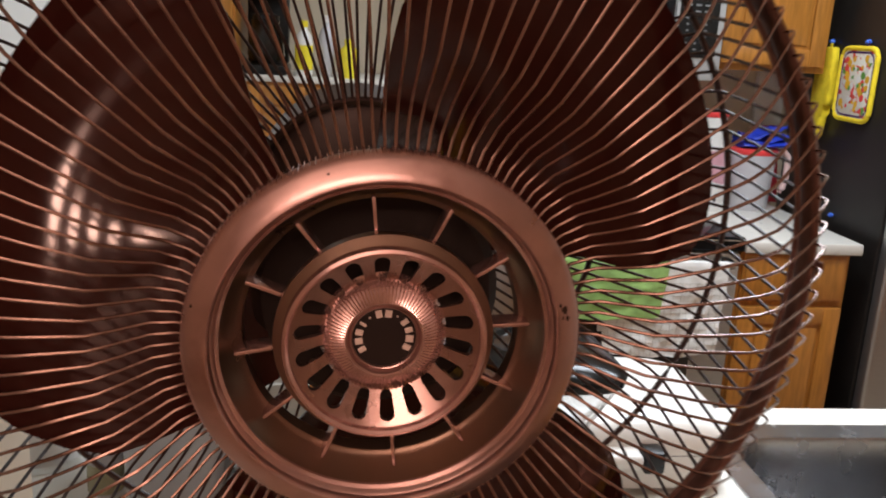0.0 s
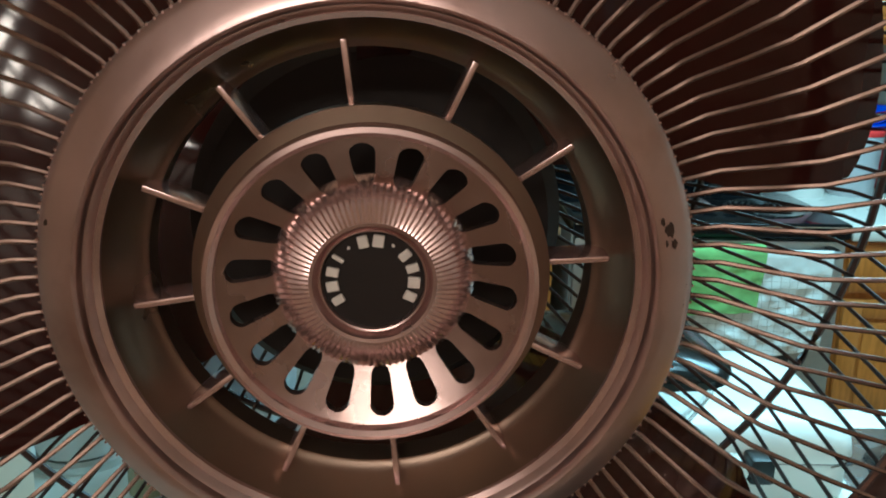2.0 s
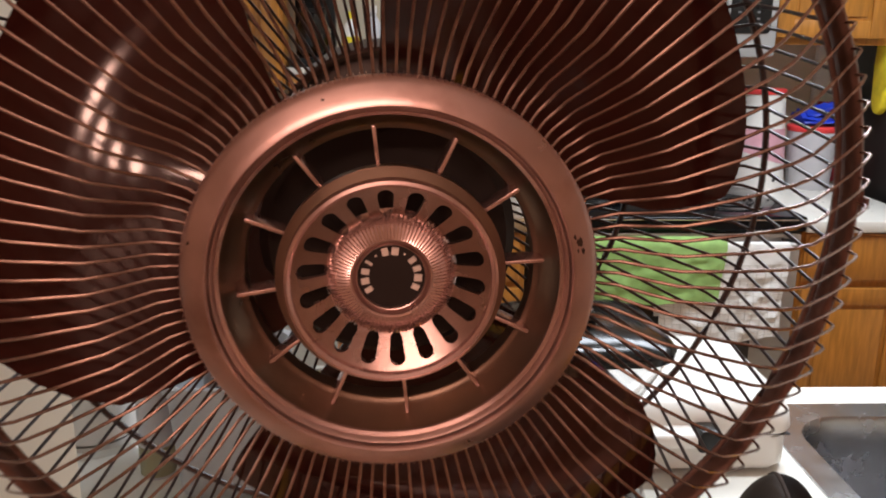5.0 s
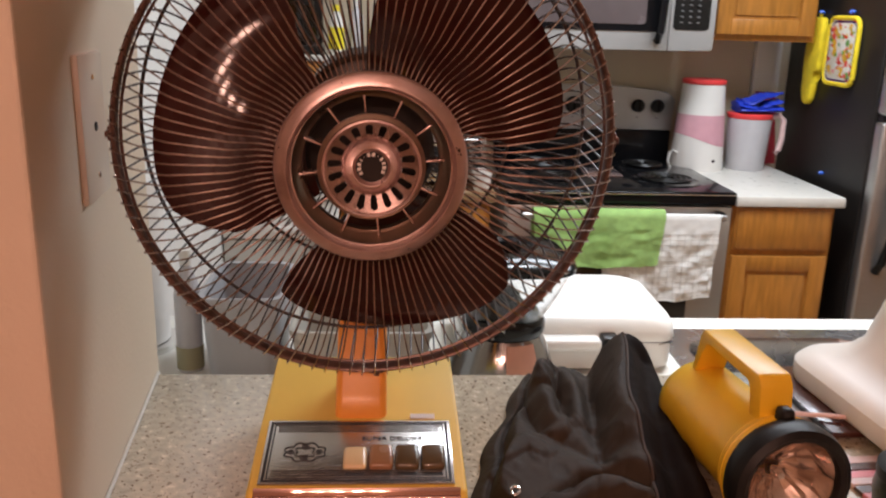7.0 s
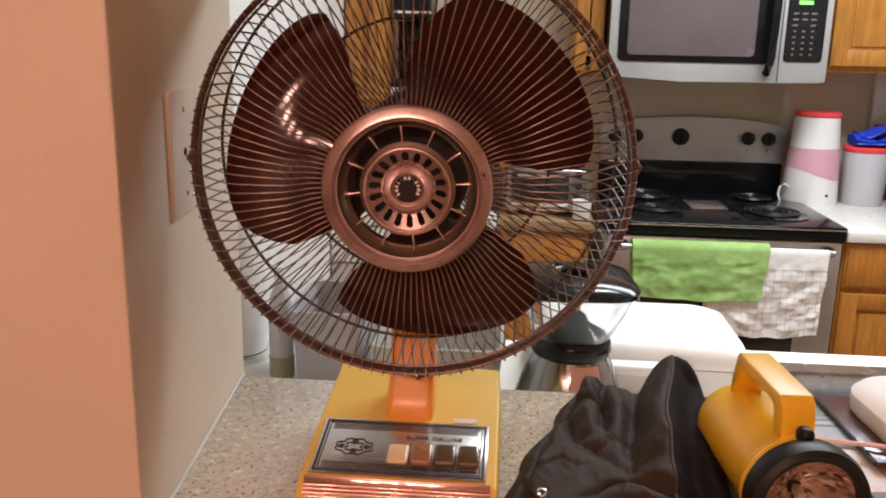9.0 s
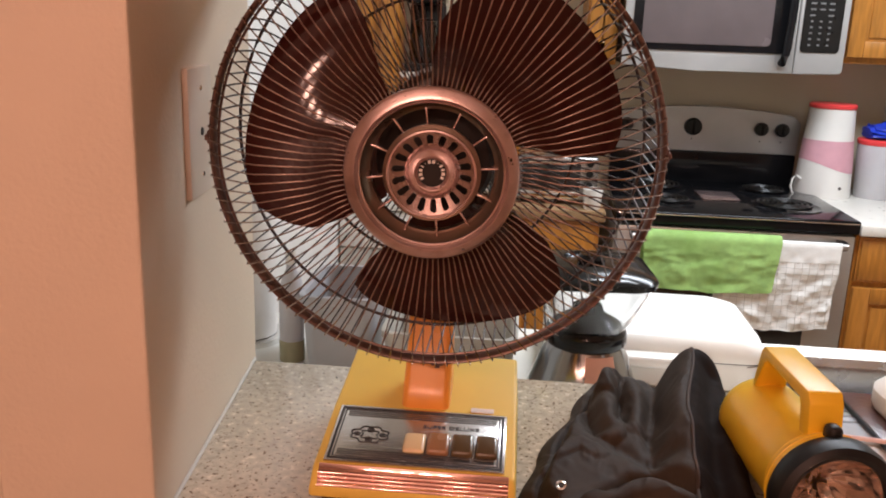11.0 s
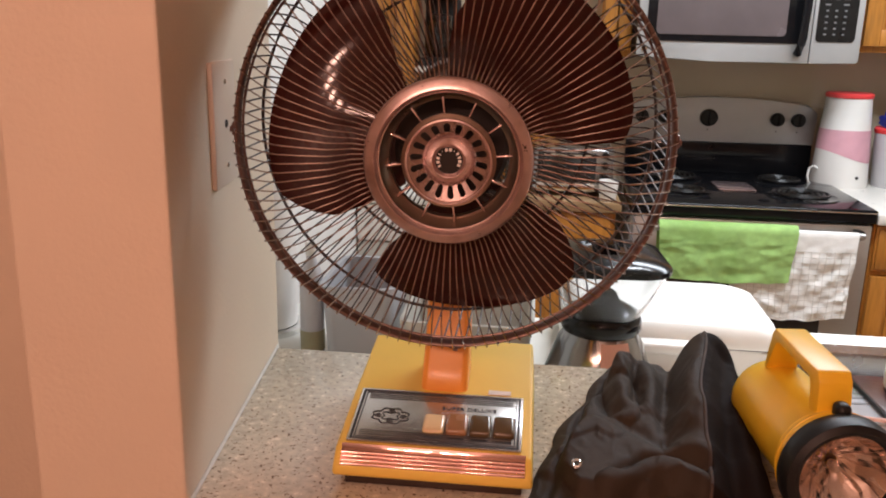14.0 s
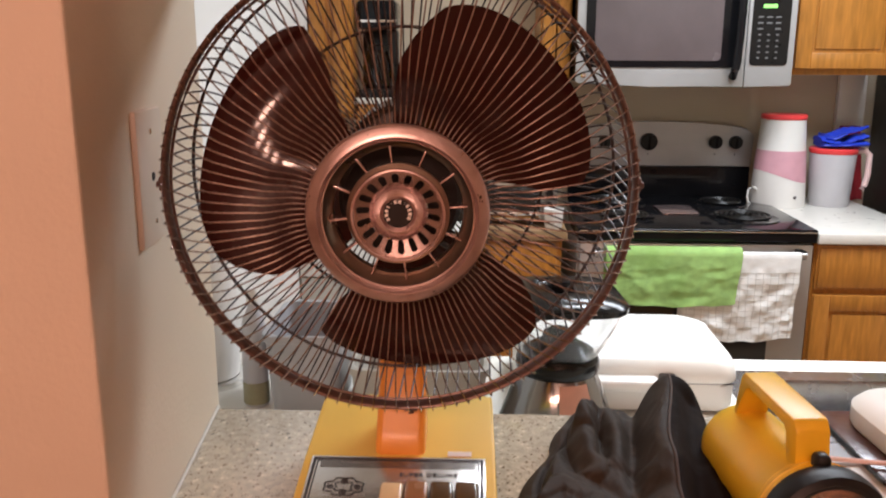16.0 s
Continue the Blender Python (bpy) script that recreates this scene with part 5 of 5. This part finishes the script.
def toaster():
    t = thing("toaster_oven", "small chrome and dark glass toaster oven on the worktop", "toaster oven", (0.235, 2.30, KIT))
    part("shell", box(-0.135, 0.135, -0.10, 0.12, 0.012, 0.165, 0.012, 3), M_STEEL_D, t)
    part("window", box(-0.120, 0.075, -0.1035, -0.1004, 0.050, 0.150, 0.001), M_DARKGLASS, t, "dark glass door")
    part("door_handle", tube([(-0.10, -0.118, 0.142), (0.055, -0.118, 0.142)], 0.005, 8), M_CHROME, t)
    part("chrome_strip", box(-0.122, 0.128, -0.1045, -0.1004, 0.018, 0.045, 0.002), M_CHROME, t)
    for z in (0.07, 0.11, 0.145):
        k = capped([(0.013, -0.101), (0.012, -0.114)], 16, "y")
        bmesh.ops.translate(k, verts=k.verts, vec=(0.105, 0, z))
        part("dial", k, M_BLACK_P, t)
    for x in (-0.11, 0.11):
        part("foot", box(x - 0.012, x + 0.012, -0.08, 0.10, 0.0, 0.0122, 0.002), M_RUBBER, t)
    return t


toaster()
cup = thing("white_cup", "small white cup on the wooden worktop edge", "cup", (0.352, 2.152, KIT))
part("bowl", lathe([(0.0004, 0.0), (0.024, 0.0), (0.028, 0.006), (0.033, 0.068), (0.0315, 0.069), (0.0265, 0.010), (0.0004, 0.007)], 32), M_WHITE, cup)
bottle("glass_jar", "clear glass jar with a metal lid on the worktop", (0.045, 2.30, KIT), 0.045, 0.20, M_SMOKE, M_CHROME)


# ---- right of the range ----
def canister():
    t = thing("tall_canister", "tall white canister with a pink band and red lid", "canister", (1.252, 2.655, KIT))
    prof = [(0.101, 0.0), (0.103, 0.006), (0.098, 0.10), (0.092, 0.145)]
    part("body", capped([(0.101, 0.0), (0.103, 0.006), (0.080, 0.32), (0.079, 0.327)], 48), M_WHITE, t)
    bm = bmesh.new()
    lo, hi = [], []
    for i in range(48):
        a = 2 * math.pi * i / 48
        z0, z1 = 0.118 - 0.020 * math.cos(a + 0.3) + 0.006 * math.sin(2 * a), 0.213
        for row, z in ((lo, z0), (hi, z1)):
            r = 0.1030 + (0.080 - 0.103) * (z - 0.006) / 0.314 + 0.0012
            row.append(bm.verts.new((r * math.cos(a), r * math.sin(a), z)))
    for i in range(48):
        j = (i + 1) % 48
        bm.faces.new((lo[i], lo[j], hi[j], hi[i]))
    part("band", bm, M_PINK, t, "dusty pink printed band")
    part("lid", capped([(0.081, 0.3275), (0.083, 0.330), (0.083, 0.341), (0.079, 0.345)], 48), M_RED, t, "red lid rim")
    dot = capped([(0.006, -0.0020), (0.005, -0.0035)], 14, "y")
    dot.transform(Matrix.Translation((0.032, -0.096, 0.042)))
    part("spout_dot", dot, M_INK, t)
    return t


canister()
part("cord_loop", tube([(-0.085, -0.035, 0.06), (-0.108, -0.04, 0.075), (-0.122, -0.04, 0.065), (-0.126, -0.04, 0.035), (-0.118, -0.04, 0.012), (-0.102, -0.035, 0.004)], 0.004, 8), M_WHITE, bpy.data.objects["tall_canister"], "white cord loop")


def pitcher():
    t = thing("plastic_pitcher", "frosted plastic pitcher with a red lid and pale handle", "pitcher", (1.450, 2.66, KIT))
    part("body", capped([(0.070, 0.0), (0.073, 0.005), (0.084, 0.195), (0.084, 0.20)], 40), M_FROST, t)
    part("lid", capped([(0.085, 0.2002), (0.087, 0.204), (0.087, 0.216), (0.082, 0.220)], 40), M_RED, t, "red plastic lid")
    part("handle", tube([(0.080, -0.01, 0.205), (0.110, -0.015, 0.212), (0.128, -0.018, 0.195), (0.130, -0.018, 0.12), (0.122, -0.016, 0.075), (0.115, -0.014, 0.062)], 0.0115, 10), M_HANDLE_P, t, "pale pink handle")
    return t


pitcher()


def folded_bag():
    """A limp shiny bag folded over itself in three layers, the top one drawn out to a point."""
    t = thing("blue_bag", "folded shiny blue bag lying on the pitcher lid", "bag", (1.472, 2.655, KIT + 0.2205))
    for k, (x0, x1, d, z, lift, tip) in enumerate(((-0.082, 0.085, 0.060, 0.004, 0.004, 0.0), (-0.086, 0.088, 0.056, 0.024, 0.016, 0.3), (-0.070, 0.094, 0.048, 0.044, 0.040, 1.0))):
        bm = bmesh.new()
        g = []
        for i in range(29):
            u = i / 28
            row = []
            narrow = 1 - 0.8 * tip * max(0.0, u - 0.45) / 0.55
            for j in range(19):
                a = 2 * math.pi * j / 19
                thick = 0.011 * (1 - 0.75 * tip * u)
                n = noise.fractal(Vector((u * 3.2 + k * 5, math.cos(a) * 1.5, math.sin(a) + k)), 0.8, 2.0, 3)
                row.append(bm.verts.new((x0 + (x1 - x0) * u, d * narrow * math.cos(a) * (0.80 + 0.35 * math.sqrt(max(0.0, math.sin(math.pi * (0.04 + 0.92 * u))))) + 0.006 * n,
                                         z + lift * u * u + thick * math.sin(a) * (1 + 0.5 * n) + (0.010 * n if k else 0.0) + 0.006 * math.sin(7 * u + 2 * k) * (k > 0))))
            g.append(row)
        for p, q in zip(g, g[1:]):
            for j in range(19):
                bm.faces.new((p[j], p[(j + 1) % 19], q[(j + 1) % 19], q[j]))
        bm.faces.new(g[0][::-1])
        bm.faces.new(g[-1])
        low = min(v.co.z for v in bm.verts)
        if k == 0:
            for v in bm.verts:
                v.co.z += 0.0005 - low
        part("fold", bm, M_BLUE, t)
    return t


folded_bag()
rc = bmesh.new()
g = []
for i in range(21):
    row = []
    for j in range(21):
        u, v = i / 20, j / 20
        x = 1.520 + 0.112 * u * (0.62 + 0.38 * (1 - v))
        row.append(rc.verts.new((x, 2.775 + 0.02 * math.sin(u * 9 + v) * 0.6, KIT + 0.0005 + 0.29 * v)))
    g.append(row)
for i in range(20):
    for j in range(20):
        rc.faces.new((g[i][j], g[i + 1][j], g[i + 1][j + 1], g[i][j + 1]))
ret = bmesh.ops.extrude_face_region(rc, geom=list(rc.faces))
for v in ret["geom"]:
    if isinstance(v, bmesh.types.BMVert):
        v.co.y += 0.012
solid("red_cloth", rc, M_REDCLOTH, "dark red folded cloth standing behind the pitcher", "cloth")
solid("white_board", box(1.505, 1.612, 2.800, 2.8285, 1.18, 1.4075, 0.003), M_WHITE, "pale board against the wall below the cabinet", "board")


def fridge():
    t = thing("refrigerator", "black sided stainless refrigerator with dark curved handles", "refrigerator")
    x0, x1, y0 = 1.652, 2.52, 2.10
    part("case", box(x0, x1, y0 + 0.05, 2.82, 0.03, 1.78, 0.006), M_BLACK_S, t, "black textured case")
    for z0, z1, nm in ((1.192, 1.775, "freezer_door"), (0.06, 1.172, "fridge_door")):
        d = part(nm, box(x0 + 0.002, x1, y0 - 0.012, y0 + 0.044, z0, z1, 0.014, 4), M_STEEL, t, "stainless steel door")
        if nm == "freezer_door":
            pts = [(1.725, y0 - 0.014, 1.24), (1.728, y0 - 0.05, 1.255), (1.735, y0 - 0.062, 1.36), (1.742, y0 - 0.062, 1.55), (1.742, y0 - 0.014, 1.60)]
        else:
            pts = [(1.725, y0 - 0.014, 1.145), (1.728, y0 - 0.05, 1.13), (1.728, y0 - 0.064, 0.98), (1.722, y0 - 0.058, 0.80), (1.712, y0 - 0.036, 0.70), (1.708, y0 - 0.014, 0.665)]
        part("handle", tube(pts, 0.0155, 10), M_BLACK_P, d, "black curved handle")
    part("gap", box(x0 + 0.01, x1 - 0.004, y0 + 0.006, y0 + 0.044, 1.1725, 1.1915), M_BLACK_P, t)
    part("hinge", box(x0 + 0.002, x0 + 0.05, y0 - 0.018, y0 - 0.0125, 1.176, 1.188, 0.001), M_BLACK_P, t)
    for x in (x0 + 0.06, x1 - 0.06):
        part("foot", box(x - 0.02, x + 0.02, 2.2, 2.24, 0.0, 0.031), M_RUBBER, t)
    return t


fridge()
note = thing("paper_note", "tan printed note held on the refrigerator door", "note", (1.95, 2.0878, 1.06), 0)
nb = box(-0.105, 0.105, -0.0016, -0.0004, -0.125, 0.125, 0.0003, 1)
nb.transform(pose(0, 0, 0, 0, 8, 0))
sheet_ob = part("sheet", nb, M_KRAFT, note)
for r in range(9):
    if r in (3, 4):
        continue
    b = box(-0.07, 0.03 + 0.03 * math.sin(r * 2.1), -0.0024, -0.0018, 0.096 - 0.022 * r, 0.104 - 0.022 * r)
    b.transform(pose(0, 0, 0, 0, 8, 0))
    part("text_bar", b, M_INK, sheet_ob, smooth=False)


def mitt():
    t = thing("oven_mitt", "bright yellow oven mitt hung from a pin on the refrigerator", "oven mitt", (1.650, 2.58, 1.50))
    out = [(-0.050, 0.0), (0.046, 0.0), (0.056, -0.07), (0.054, -0.13), (0.062, -0.17), (0.054, -0.195), (0.036, -0.200), (0.028, -0.19), (0.034, -0.24), (0.024, -0.30), (0.000, -0.322), (-0.028, -0.315), (-0.046, -0.28), (-0.048, -0.16)]
    bm = prism(out, -0.030, -0.002, "x", 0.009)
    bm.transform(Matrix.Diagonal((1, -1, 1, 1)))
    part("glove", bm, M_MITT, t)
    part("loop", tube([(-0.012, 0.0, 0.0), (-0.012, 0.005, 0.018), (-0.012, -0.004, 0.020), (-0.012, -0.006, 0.0)], 0.003, 6), M_MITT, t)
    pin = capped([(0.004, 0.0), (0.009, 0.008), (0.005, 0.020)], 12)
    pin.transform(Matrix.Translation((0.0, 0, 0.018)) @ pose(0, 0, 0, 0, -90, 0))
    part("pin", pin, M_HOOK, t, "blue push pin")
    return t


mitt()


def pot_holder():
    t = thing("pot_holder", "flower printed pot holder with yellow and purple edging", "pot holder", (1.650, 2.395, 1.385))
    bm = prism(rounded(-0.098, 0.098, -0.112, 0.112, 0.035), -0.016, -0.003, "x", 0.005)
    p = part("pad", bm, M_HOLD, t)
    for rr, mat, nm in ((0.0, M_MITT, "yellow_edging"), (0.013, M_PURPLE, "purple_piping")):
        pts = [(-0.0135, a, b) for a, b in rounded(-0.100 + rr, 0.100 - rr, -0.114 + rr, 0.114 - rr, 0.034)]
        part(nm, tube(pts, 0.0085 if not rr else 0.0042, 8, loop=True), mat, p)
    for k in range(64):
        a, b = random.uniform(-0.070, 0.070), random.uniform(-0.084, 0.084)
        r = random.uniform(0.006, 0.014)
        fl = capped([(r, 0.0), (r * 0.9, 0.0006)], 7)
        fl.transform(Matrix.Translation((-0.0162 - 0.00002 * k, a, b)) @ pose(0, 0, 0, 0, -90, 0) @ pose(0, 0, 0, 0, 0, k * 31))
        part("flower", fl, (M_FLOWER_Y, M_FLOWER_G, M_RED, M_FLOWER_Y, M_WHITE)[k % 5], p, smooth=False)
    pin = capped([(0.004, 0.0), (0.009, 0.008), (0.005, 0.020)], 12)
    pin.transform(Matrix.Translation((0.0, -0.03, 0.135)) @ pose(0, 0, 0, 0, -90, 0))
    part("pin", pin, M_HOOK, t, "blue push pin")
    part("loop", tube([(-0.012, -0.03, 0.112), (-0.012, -0.024, 0.135), (-0.012, -0.036, 0.137), (-0.012, -0.038, 0.112)], 0.003, 6), M_PURPLE, t)
    return t


pot_holder()
pin = capped([(0.004, 0.0), (0.008, 0.008), (0.005, 0.018)], 12)
pin.transform(Matrix.Translation((1.652, 2.42, 0.945)) @ pose(0, 0, 0, 0, -90, 0))
part("magnet", pin, M_HOOK, bpy.data.objects["refrigerator"], "blue magnet")


# ---- fixtures that light the place ----
fx = thing("ceiling_light", "long white ceiling light over the kitchen", "ceiling light", (1.10, 1.55, 2.44))
part("housing", box(-0.6, 0.6, -0.2, 0.2, -0.034, 0.0, 0.008), M_WHITE, fx)
fx = thing("vanity_light", "five bulb brass bar light on the dining side", "wall lamp", (-0.24, -1.80, 2.06))
part("rail", box(-0.62, 0.62, -0.03, 0.03, 0.07, 0.12, 0.006), M_CHROME, fx)
part("rod", tube([(0, 0, 0.12), (0, 0, 0.38)], 0.01, 10), M_CHROME, fx)
for i in range(5):
    sk = capped([(0.022, 0.0), (0.022, 0.07)], 16)
    bmesh.ops.translate(sk, verts=sk.verts, vec=(-0.42 + 0.21 * i, 0.08, 0.02))
    part("socket", sk, M_CHROME, fx)
